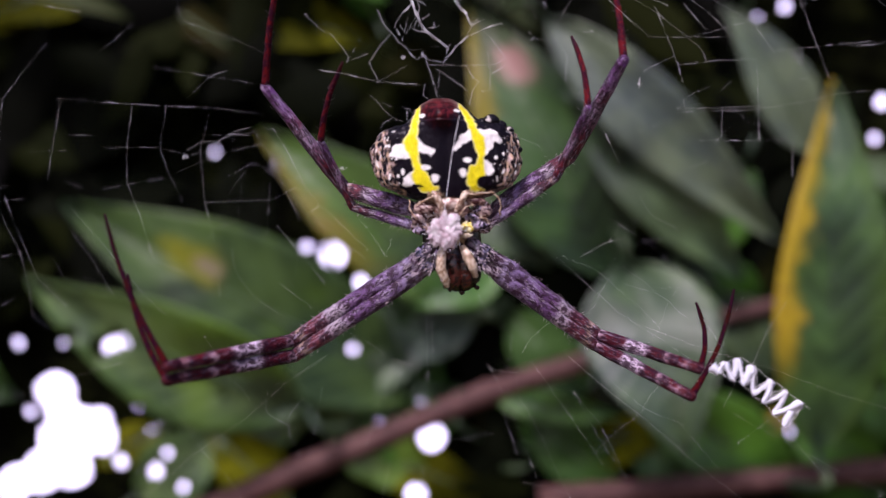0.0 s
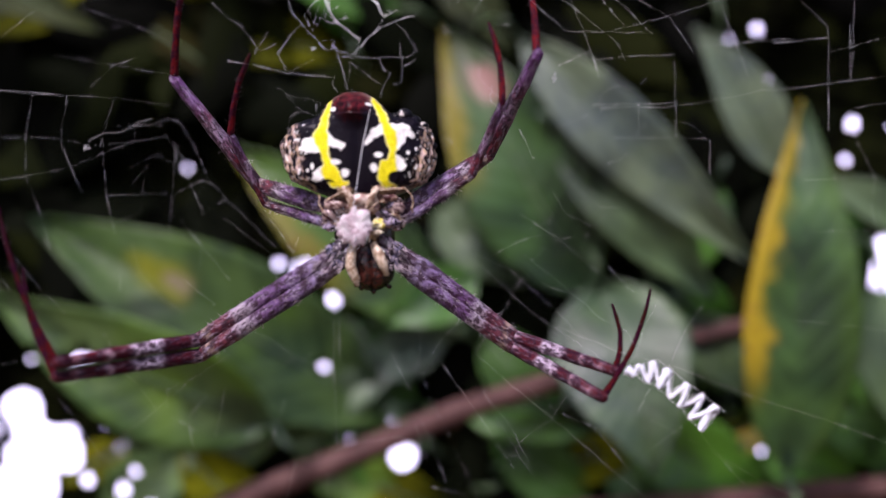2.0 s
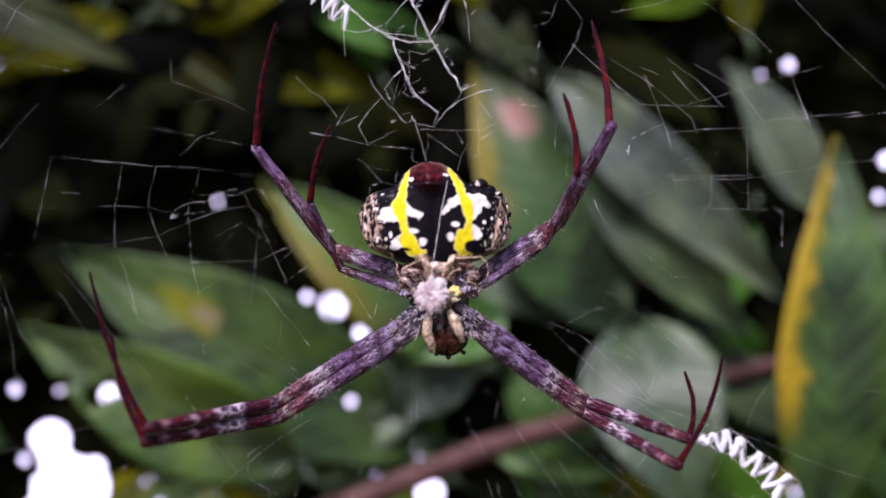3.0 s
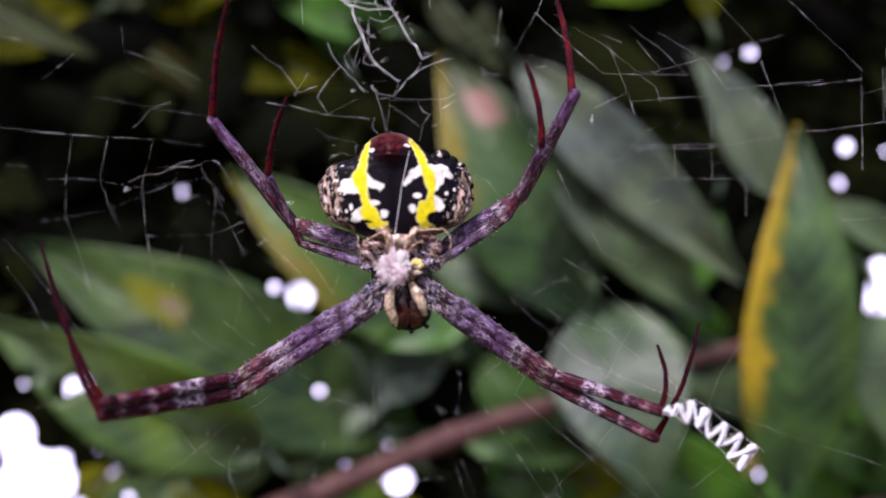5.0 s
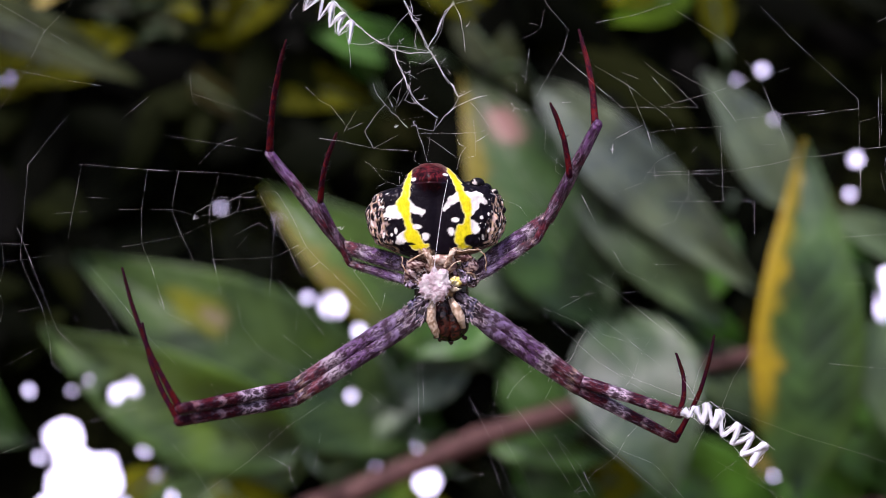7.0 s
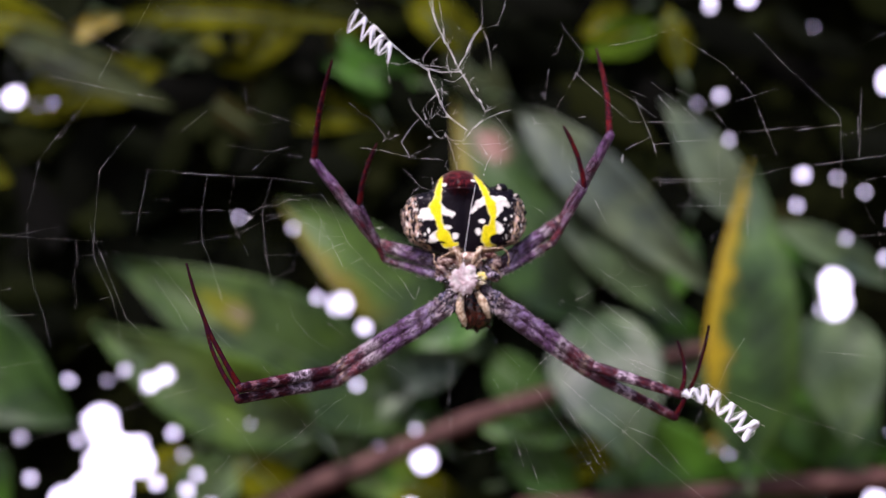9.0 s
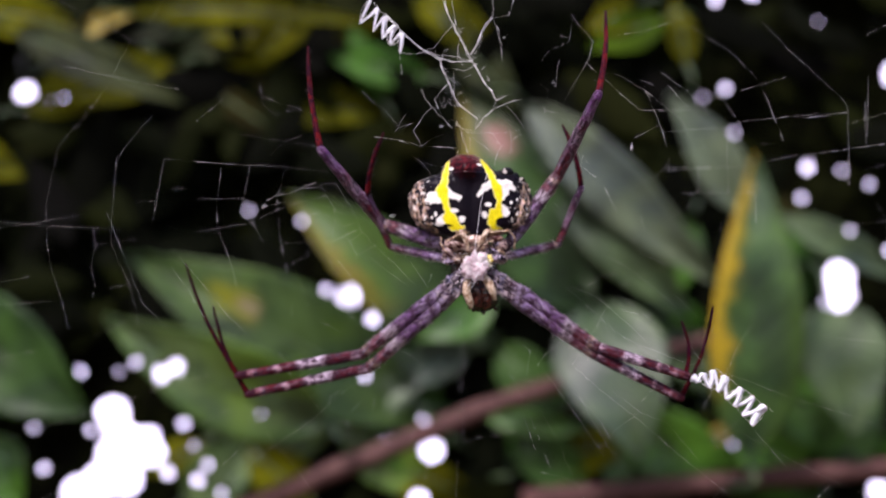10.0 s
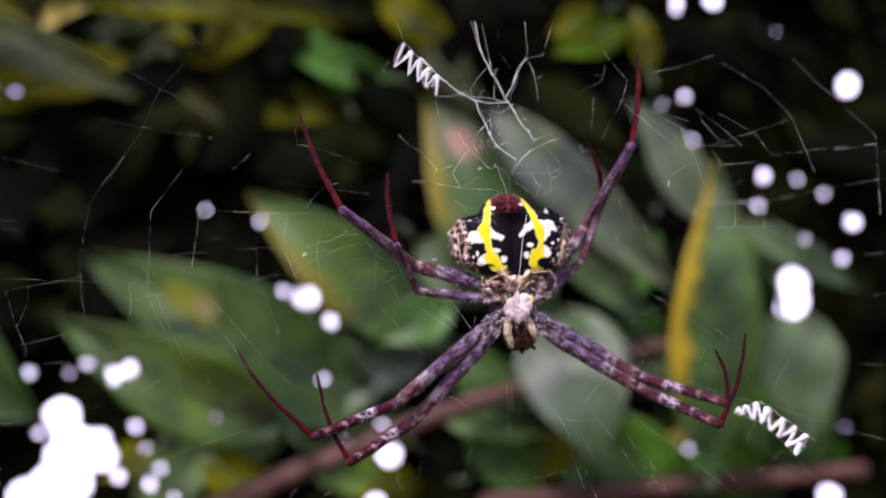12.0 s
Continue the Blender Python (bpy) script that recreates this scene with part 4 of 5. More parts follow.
    silk("web_thread", [(16.87, 17.92), (18, 17), (19.35, 16.07), (21.15, 14.22)], 0.0042, 98, 0.015, 1)
    silk("web_thread", [(15, 14.24), (18.87, 14.23), (21.38, 14.22)], 0.0042, 99, 0.015, 1)
    silk("web_thread", [(12.75, 17.7), (15.47, 16.08), (18.86, 13.31), (19.29, 12.16)], 0.0042, 100, 0.015, 1)
    silk("web_thread", [(17.02, 12.17), (19.53, 12.48), (22.95, 12.65)], 0.0042, 101, 0.015, 1)
    silk("web_thread", [(16.97, 8.96), (20.16, 9.04), (23.34, 9.13)], 0.0042, 102, 0.015, 1)
    silk("web_thread", [(18.53, 6.59), (25.34, 6.61)], 0.0042, 103, 0.015, 1)
    silk("web_thread", [(22.94, 12.15), (23.02, 9.17), (23.07, 6.66)], 0.0042, 104, 0.015, 1)
    silk("web_thread", [(20.34, 9.04), (20.3, 6.67)], 0.0042, 105, 0.015, 1)
    silk("web_thread", [(17.57, 9.33), (17.65, 8.28)], 0.0042, 106, 0.015, 1)
    silk("web_thread", [(25.56, 6.61), (25.51, 3.93)], 0.0042, 107, 0.015, 1)
    silk("web_thread", [(36.06, 17.4), (35.91, 11.88)], 0.0042, 108, 0.015, 1)
    silk("web_thread", [(30.03, 13.51), (34.14, 14.09)], 0.0042, 109, 0.015, 1)
    silk("web_thread", [(15, 14.24), (14.09, 15.16)], 0.0042, 110, 0.015, 1)
    silk("web_thread", [(14.51, 11.72), (16.8, 12.86)], 0.0042, 111, 0.015, 1)
    silk("web_thread", [(16.39, 16.54), (15.03, 17.1)], 0.0042, 112, 0.015, 1)
    silk("web_thread", [(-38.2, 10.26), (-38.54, 8.71), (-39.18, 5.62), (-39, 2.02), (-38.62, -0.29), (-37.58, -3.11), (-36.8, -6.18)], 0.0026, 113, 0.015, 1)
    silk("web_thread", [(-29.5, 13.82), (-31.04, 12.01), (-32.82, 9.69), (-33.06, 5.82), (-33.29, 2.21), (-32.78, 0.92), (-31.49, -1.66), (-30.82, -4.22), (-30.6, -6.27), (-29.43, -7.3)], 0.0026, 114, 0.015, 1)
    silk("web_thread", [(-28.46, 9.75), (-29.12, 6.03), (-29.47, 3.72)], 0.0026, 115, 0.015, 1)
    silk("web_thread", [(-34.82, 1.87), (-33.29, 2.06), (-30.74, 2.44)], 0.0026, 116, 0.015, 1)
    silk("web_thread", [(-30.76, 5.79), (-27.94, 5.92)], 0.0026, 117, 0.015, 1)
    silk("web_thread", [(-28.72, 9.76), (-24.61, 9.4), (-21.27, 9.16)], 0.0026, 118, 0.015, 1)
    silk("web_thread", [(-31.23, -1.66), (-33.27, -2.04)], 0.0026, 119, 0.015, 1)
    silk("web_thread", [(-34.51, -6.47), (-31.73, -4.98)], 0.0026, 120, 0.015, 1)
    silk("web_thread", [(-38.45, 10.26), (-36.93, 12.32), (-35.16, 14.65)], 0.0026, 121, 0.015, 1)
    silk("web_thread", [(-27.67, -0.16), (-26.13, -2.23), (-24.6, -4.81)], 0.0026, 122, 0.015, 1)
    silk("web_thread", [(-45.57, 3.05), (-38.95, 4.07), (-36.24, 4.58)], 0.0026, 123, 0.015, 1)
    silk("web_thread", [(-45.57, 3.05), (-44.88, 0.54), (-44.09, -1.73)], 0.0026, 124, 0.015, 1)
    silk("web_thread", [(-44.92, -1.94), (-40.52, -0.97)], 0.0026, 125, 0.015, 1)
    silk("web_thread", [(-33.66, 4.9), (-31.88, 0.56), (-30.24, -3.51), (-28.06, -5.6)], 0.0026, 126, 0.015, 1)
    silk("web_thread", [(-27.88, 1.78), (-25.46, -0.93), (-22.55, -4.56), (-20.6, -6.4)], 0.0026, 127, 0.015, 1)
    silk("web_thread", [(-45.95, 9.31), (-44.25, 9.15)], 0.0026, 128, 0.015, 1)
    silk("web_thread", [(-37.93, 18.26), (-30.51, 16.71), (-27.02, 16.11)], 0.0026, 129, 0.015, 1)
    silk("web_thread", [(-15.92, -1.28), (-15.48, -3.32), (-14.02, -5.15), (-12.03, -6.39)], 0.0026, 130, 0.015, 1)
    silk("web_thread", [(-9.16, -11.67), (-9.78, -15.16)], 0.0026, 131, 0.015, 1)
    silk("web_thread", [(-1.49, -4.88), (-1.43, -9.98), (-1.13, -15.56)], 0.0029, 132, 0.015, 1)
    silk("web_thread", [(4.11, -13.27), (5.27, -16.62)], 0.0029, 133, 0.015, 1)
    silk("web_thread", [(9.36, -11.97), (11.35, -14.36), (12.78, -17.23)], 0.0029, 134, 0.015, 1)
    silk("web_thread", [(-4.85, -12.36), (-6, -16.09)], 0.0029, 135, 0.015, 1)
    silk("web_thread", [(12.91, 21.14), (15.86, 21.71), (19.12, 22.76)], 0.0042, 136, 0.015, 1)
    silk("web_thread", [(19.62, 22.06), (23.53, 19.59), (26.09, 16.87), (28.23, 11.26)], 0.0042, 137, 0.015, 1)
    silk("web_thread", [(19.13, 17.31), (22.52, 15.37), (24.28, 12.95)], 0.0042, 138, 0.015, 1)
    silk("web_thread", [(17.5, 16.71), (19.27, 14.67)], 0.0042, 139, 0.015, 1)
    silk("web_thread", [(18.19, 14.27), (22.25, 15.38), (26.08, 16.61), (28.55, 17.35)], 0.0042, 140, 0.015, 1)
    silk("web_thread", [(24.29, 13.22), (27, 13.51), (31.35, 13.93)], 0.0042, 141, 0.015, 1)
    silk("web_thread", [(26.37, 22.45), (28.94, 19.73), (34.12, 14.82), (34.15, 7.39)], 0.0042, 142, 0.015, 1)
    rng = random.Random(8)
    for x, z in ((-3.1, 19.0), (-2.7, 18.0), (-2.1, 17.1), (-1.6, 15.7), (-1.0, 14.9), (-1.3, 21.5), (-0.2, 19.2), (0.6, 18.0), (1.2, 17.0), (-2.9, 19.6), (-1.7, 19.3), (2.2, 15.5), (-1.8, 13.1), (2.6, 21.0), (6.4, 14.2), (7.1, 16.8)):
        for _ in range(3):
            a, size = rng.uniform(0, 2 * math.pi), rng.uniform(0.15, 0.5)
            silk("silk_spur", [(x, z), (x + size * math.cos(a), z + size * math.sin(a))], 0.008, rng.randrange(999), 0.03)
    # the bright thread that crosses the abdomen
    strand("loose_thread", [[(0.95, y, 8.4), (0.5, y, 6.2), (0.05, y, 3.0), (-0.2, y, 1.0)]], 0.028, SILK_WHITE)
    for i, (x, z, size) in enumerate(((-19.4, 5.6, 0.6), (14.2, 10.8, 0.45), (-7.6, 4.6, 0.3), (-3.2, 12.8, 0.3))):
        rng = random.Random(i)
        scraps = [smooth_line([Vector((x, y, z)) + Vector((rng.gauss(0, size * 0.35), rng.gauss(0, 0.1), rng.gauss(0, size * 0.4))) for _ in range(9)], 4)]
        strand("silk_scrap", scraps, 0.016, SILK_WHITE)
    strand("loose_thread", [wander([(-19.2, y, 6.0), (-16.4, y, 6.8), (-14.6, y, 7.6)], 0.15, 90)], 0.007)


def build_strays():
    """Short loose ends that cross the open rings round the spider."""
    rng = random.Random(77)
    for i in range(46):
        a, r = rng.uniform(0, 2 * math.pi), rng.uniform(6, 30)
        x, z = r * math.cos(a), r * math.sin(a) * 0.75
        way = a + rng.choice((0, math.pi / 2)) + rng.gauss(0, 0.35)
        line = [(x, z)]
        for _ in range(rng.randint(1, 3)):
            step = rng.uniform(0.8, 2.6)
            x, z = x + step * math.cos(way), z + step * math.sin(way)
            line.append((x, z))
            way += rng.choice((-1, 1)) * rng.uniform(0.2, 1.1)
        silk("loose_thread", line, rng.uniform(0.0012, 0.0024), 200 + i, 0.02)


def build_hub():
    """The pad of white silk at the web's hub."""
    v, f = blob((0, 0, 0), (1.2, 0.36, 1.25), 70, 90)
    out = []
    for p in v:
        d = 1 + 0.34 * noise.noise(p * 1.5) + 0.24 * noise.noise(p * 3.4 + Vector((3, 1, 2))) + 0.15 * noise.noise(p * 7) + 0.09 * noise.noise(p * 15)
        out.append((p * d + Vector((0.0, -1.1, -0.08))) * MM)
    part("hub_pad", mesh("hub_pad", out, f, SILK_PAD), web, "pinkish white silk pad")
    rng = random.Random(3)
    lines = []
    for i in range(26):
        a = rng.uniform(0, 2 * math.pi)
        r = rng.uniform(1.0, 2.2)
        lines.append(wander([(0.6 * math.cos(a + 0.7), -1.5, 0.6 * math.sin(a + 0.7)), (r * math.cos(a), -1.35, r * math.sin(a))], 0.09, i))
    strand("hub_silk", lines, 0.009, SILK_WHITE)


build_orb()
build_zigzag([(19.5, -10.1), (21.8, -9.4), (24.3, -11.3), (26.8, -13.2)], [(19.6, -10.3), (21.7, -11.3), (23.3, -12.7), (24.9, -14.5)], 13, 0.44, 0.3, "bright white zigzag silk band")
build_zigzag([(-9.7, 24.4), (-8.0, 22.6), (-6.4, 21.1)], [(-11.1, 22.6), (-8.8, 21.0), (-7.0, 19.5)], 9, 0.4, 0.05, "white zigzag silk band", 1)
build_tangle()
build_strays()
build_hub()

# ---- the spider, belly towards the camera, behind its web ----
spider = new("spider")
tagged(spider, "orb spider, black abdomen with yellow stripes, banded purple legs", "spider")


def inside(x, z, chain):
    """How deep a place lies inside a chain of rounded links (x, z, radius)."""
    best = -1e9
    for (ax, az, ar), (bx, bz, br) in zip(chain, chain[1:]):
        t = max(0, min(1, ((x - ax) * (bx - ax) + (z - az) * (bz - az)) / ((bx - ax) ** 2 + (bz - az) ** 2)))
        best = max(best, ar + (br - ar) * t - math.hypot(x - ax - (bx - ax) * t, z - az - (bz - az) * t))
    return best


YELLOW_STRIPES = [
    [(-2.13, 9.35, 0.17), (-2.35, 8.13, 0.37), (-2.52, 7.17, 0.37), (-2.65, 6.48, 0.65), (-2.39, 5.43, 0.35), (-2.13, 4.65, 0.37), (-2.0, 3.96, 0.65), (-1.52, 3.35, 0.61), (-1.09, 3.0, 0.35), (-0.74, 3.13, 0.17)],
    [(0.96, 9.61, 0.17), (1.39, 8.91, 0.33), (1.78, 8.13, 0.37), (2.0, 7.52, 0.35), (2.39, 6.74, 0.52), (2.57, 6.13, 0.43), (2.57, 5.43, 0.3), (2.52, 4.87, 0.35), (2.22, 4.22, 0.74), (1.91, 3.61, 0.52), (2.09, 3.17, 0.39), (2.83, 3.0, 0.13)],
]
WHITE_MARKS = [
    [(-4.13, 5.65, 0.14), (-3.61, 5.91, 0.47), (-2.91, 5.91, 0.53), (-2.22, 6.22, 0.32), (-1.7, 6.09, 0.25), (-1.17, 5.83, 0.25)],
    [(0.7, 6.17, 0.14), (1.22, 6.7, 0.29), (1.78, 7.13, 0.35), (2.48, 7.22, 0.32), (3.26, 7.17, 0.39), (3.96, 6.74, 0.21)],
    [(3.26, 6.91, 0.39), (3.09, 6.39, 0.39), (2.83, 5.87, 0.18)],
    [(2.83, 4.83, 0.43), (3.26, 4.48, 0.32)],
    [(-3.04, 3.43, 0.21), (-2.7, 3.78, 0.43), (-2.3, 4.04, 0.32)],
    [(-1.87, 6.3, 0.14), (-2.43, 6.83, 0.29)],
]
WHITE_SPOTS = [(-1.57, 4.65, 0.43, 0.24), (-0.83, 3.87, 0.33, 0.39), (1.57, 5.22, 0.43, 0.22), (1.22, 4.26, 0.3, 0.37), (-3.26, 4.35, 0.13, 0.3), (-1.83, 8.57, 0.22, 0.17), (0.78, 8.96, 0.26, 0.13), (3.7, 5.43, 0.17, 0.15), (-3.61, 4.04, 0.13, 0.17), (3.39, 9.0, 0.22, 0.13)]
# seconds; how far the spider shifts sideways and up on the web (mm) and leans (degrees) as it moves its legs
SPIDER_ROWS = [(0, 0, 0, 0), (9.5, 0, 0, 0), (10, -0.45, 0.4, 0), (10.5, -0.3, 0.35, 1), (11, -0.4, 0.35, 1), (11.5, -0.45, 0.5, 1), (12, -0.55, 0.5, 2.5)]
# half width of the abdomen by height
ABDOMEN_WIDTH = [(1.6, 0.7), (2.2, 1.9), (2.8, 3.6), (3.5, 5.0), (4.4, 5.55), (5.4, 5.7), (6.4, 5.45), (7.1, 5.0), (7.7, 4.1), (8.3, 2.75), (9.0, 2.2), (9.6, 1.6), (10.0, 0.95), (10.2, 0.3)]


def table(rows, x):
    for (a, p), (b, q) in zip(rows, rows[1:]):
        if x <= b:
            t = max(0, (x - a) / (b - a))
            t = t * t * (3 - 2 * t) * 0.5 + t * 0.5
            return p + (q - p) * t
    return rows[-1][1]


def abdomen_colour(x, z, y, front):
    black, yellow, white, tan, pink = (0.006, 0.004, 0.008), (0.9, 0.8, 0.008), (0.96, 0.95, 0.9), (0.66, 0.46, 0.3), (0.78, 0.58, 0.52)
    n1 = noise.noise((x * 2.3, y * 2.3, z * 2.3))
    n2 = noise.noise((x * 6, y * 6, z * 2.2 + 9))
    n3 = noise.noise((x * 3.1 + 5, y * 3.1, z * 3.1))
    c = black
    cx = x - 0.15
    flank = (abs(cx) - 4.0 - 0.2 * (z - 5)) / 0.6 + 0.9 * n1
    if z < 7.9:
        streak = noise.noise((x * 4.8 + 0.6 * z, y * 4.8, z * 1.5 + 9)) + 0.6 * noise.noise((x * 9.5, y * 9.5, z * 3.4 + 2))
        c = mixed(c, mixed(tan, pink, 0.5 + 2 * n3), min(flank, 0.32 + 3.6 * streak + 0.35 * (5.5 - z) / 3))
    if flank > -0.6:
        c = mixed(c, white, (noise.noise((x * 4.1, y * 4.1, z * 3.1 + 4)) - 0.42) * 14)
    red = 1 - math.hypot((x + 0.55) / 1.55, (z - 8.95) / 1.45)
    if z > 8.6:
        c = mixed(c, (0.2, 0.13, 0.11), (z - 9.2) * 1.6 + 0.5 * (abs(x + 0.4) - 1.0) + 1.2 * n1)
    c = mixed(c, mixed((0.02, 0.002, 0.004), (0.13, 0.014, 0.018), (z - 8.6) * 0.7 + 1.9 * n2 + 1.3 * n1), red * 3.0 + 0.5 * n1 + 0.3 * n2)
    if front:
        rough = 0.06 * n1 + 0.1 * n3
        # white first, the yellow bands run over it with a pale rim
        for chain in WHITE_MARKS:
            c = mixed(c, white, (inside(x, z, chain) + 0.07 + 1.3 * rough) * 14)
        for chain in YELLOW_STRIPES:
            d = inside(x, z, chain) + rough
            c = mixed(c, mixed((0.93, 0.9, 0.5), yellow, d * 6), d * 14)
        d = min(1 - math.hypot((x - 1.5) / 0.42, (z - 6.15) / 0.42), 1)
        c = mixed(c, black, (d + 0.5 * n1) * 4)
        for sx, sz, rx, rz in WHITE_SPOTS:
            c = mixed(c, white, (1 - math.hypot((x - sx) / rx, (z - sz) / rz) + 0.3 * n1) * 5)
        bell = max(1 - math.hypot((x - 0.5) / 0.65, (z - 2.7) / 0.9), 1 - math.hypot((x + 2.2) / 0.85, (z - 2.7) / 0.8), 1 - math.hypot((x - 2.9) / 0.7, (z - 3.6) / 0.5))
        if z < 3.2:
            c = mixed(c, mixed((0.7, 0.54, 0.36), (0.25, 0.1, 0.06), 0.3 + 1.5 * n2), (2.95 - z + 0.5 * n1) * 2.5 - max(0, bell) * 9)
        elif bell > 0:
            c = mixed(c, black, bell * 6)
    return c


def build_abdomen():
    rows, cols = 230, 360
    verts, faces, colours = [], [], []
    for j in range(rows + 1):
        f = j / rows
        z = 5.85 - 4.22 * math.cos(math.pi * f)
        half = table(ABDOMEN_WIDTH, z)
        flat = math.sqrt(max(0.0, 1 - ((z - 5.85) / 4.25) ** 2))
        for k in range(cols):
            a = 2 * math.pi * k / cols
            ca, sa = math.cos(a), math.sin(a)
            x = half * math.copysign(abs(ca) ** 0.85, ca)
            y = (2.6 if sa < 0 else 4.4) * (0.35 + 0.65 * flat ** 0.45) * min(1, half / 3) * math.copysign(abs(sa) ** 0.8, sa)
            # shoulder lobes, wrinkled flanks, the raised end with the spinnerets
            lobe = math.exp(-((x - 3.9) ** 2 + (z - 8.0) ** 2) / 0.7) + 0.6 * math.exp(-((x - 5.1) ** 2 + (z - 7.2) ** 2) / 0.35) + 0.6 * math.exp(-((x + 4.4) ** 2 + (z - 7.3) ** 2) / 0.6) + 0.5 * math.exp(-((x + 5.3) ** 2 + (z - 6.0) ** 2) / 0.4)
            crease = 0.035 * noise.noise((x * 2.5, y * 2.5, z * 0.9)) + 0.02 * noise.noise((x * 6, y * 6, z * 2))
            s = 1 + crease * min(1, abs(ca) * 1.3) + 0.12 * lobe
            cone = -1.25 * math.exp(-((x + 0.1) ** 2 + (z - 8.9) ** 2) / 1.1) if sa < 0 else 0
            groove = 0.25 * math.exp(-((x - 0.1) / 0.5) ** 2) * (1 if sa < 0 else 0) * flat
            p = Vector((0.02 - 0.42 * min(1, max(0, (z - 7.6) / 1.6)) + x * s, y * s + cone + groove, z + 0.35 * lobe))
            verts.append((p + Vector((0, 1.5, 0))) * MM)
            colours.append(abdomen_colour(p.x, p.z, p.y, sa < 0.1))
    for j in range(rows):
        for k in range(cols):
            a, b = j * cols + k, j * cols + (k + 1) % cols
            faces.append((a, b, b + cols, a + cols))
    faces.append(tuple(reversed(range(cols))))
    faces.append(tuple(range(rows * cols, (rows + 1) * cols)))
    me = mesh("abdomen", verts, faces, ABDOMEN)
    colour_attribute(me, "pigment", colours)
    part("abdomen", me, spider, "black abdomen with two yellow stripes and white spots")
    # glossy dark humps on the shoulders
    humps = [((3.4, 0.5, 8.3), 0.62), ((4.1, 0.7, 7.95), 0.5), ((4.75, 0.9, 7.6), 0.42), ((2.75, 0.8, 8.15), 0.5), ((5.2, 1.1, 6.9), 0.38), ((-3.7, 0.7, 7.55), 0.5), ((-4.35, 0.9, 7.05), 0.45), ((-5.1, 1.1, 6.2), 0.4), ((-4.8, 1.0, 6.7), 0.34), ((-5.5, 1.2, 5.5), 0.33), ((5.5, 1.2, 6.2), 0.33)]
    for place, r in humps:
        v, f = blob(Vector(place) * MM, (r * MM, r * 1.1 * MM, r * 0.85 * MM), 20, 28)
        me = mesh("hump", v, f, ABDOMEN)
        colour_attribute(me, "pigment", [mixed((0.008, 0.007, 0.01), (0.7, 0.65, 0.6), (noise.noise(Vector(p) / MM * 2.7) - 0.3) * 12) for p in v])
        part("hump", me, spider)


def skin(name, pieces, label="", relief=1.0):
    """Lumps of the fore body in one mesh, each with its own pigment."""
    verts, faces, colours = [], [], []
    for (v, f, *_), dark, light in pieces:
        n = len(verts)
        verts += [(Vector(p) + relief * (noise.noise_vector(Vector(p) * 2.6) * 0.10 + noise.noise_vector(Vector(p) * 6.1) * 0.04)) * MM for p in v]
        faces += [tuple(i + n for i in face) for face in f]
        for p in v:
            p = Vector(p)
            colours.append(mixed(dark, light, 0.35 + 2.2 * noise.noise(p * 2.3) + 3.4 * noise.noise(p * 5.3)))
    me = mesh(name, verts, faces, THORAX)
    colour_attribute(me, "pigment", colours)
    return part(name, me, spider, label)


def limb(points, radii, sides=14, per=8):
    """A tube with many rings, so that the skin's relief shows on it."""
    line = smooth_line([Vector(p) for p in points], per)
    n = len(line) - 1
    steps = [(i / (len(radii) - 1), r) for i, r in enumerate(radii)]
    return tube(line, [table(steps, i / n) for i in range(n + 1)], sides)


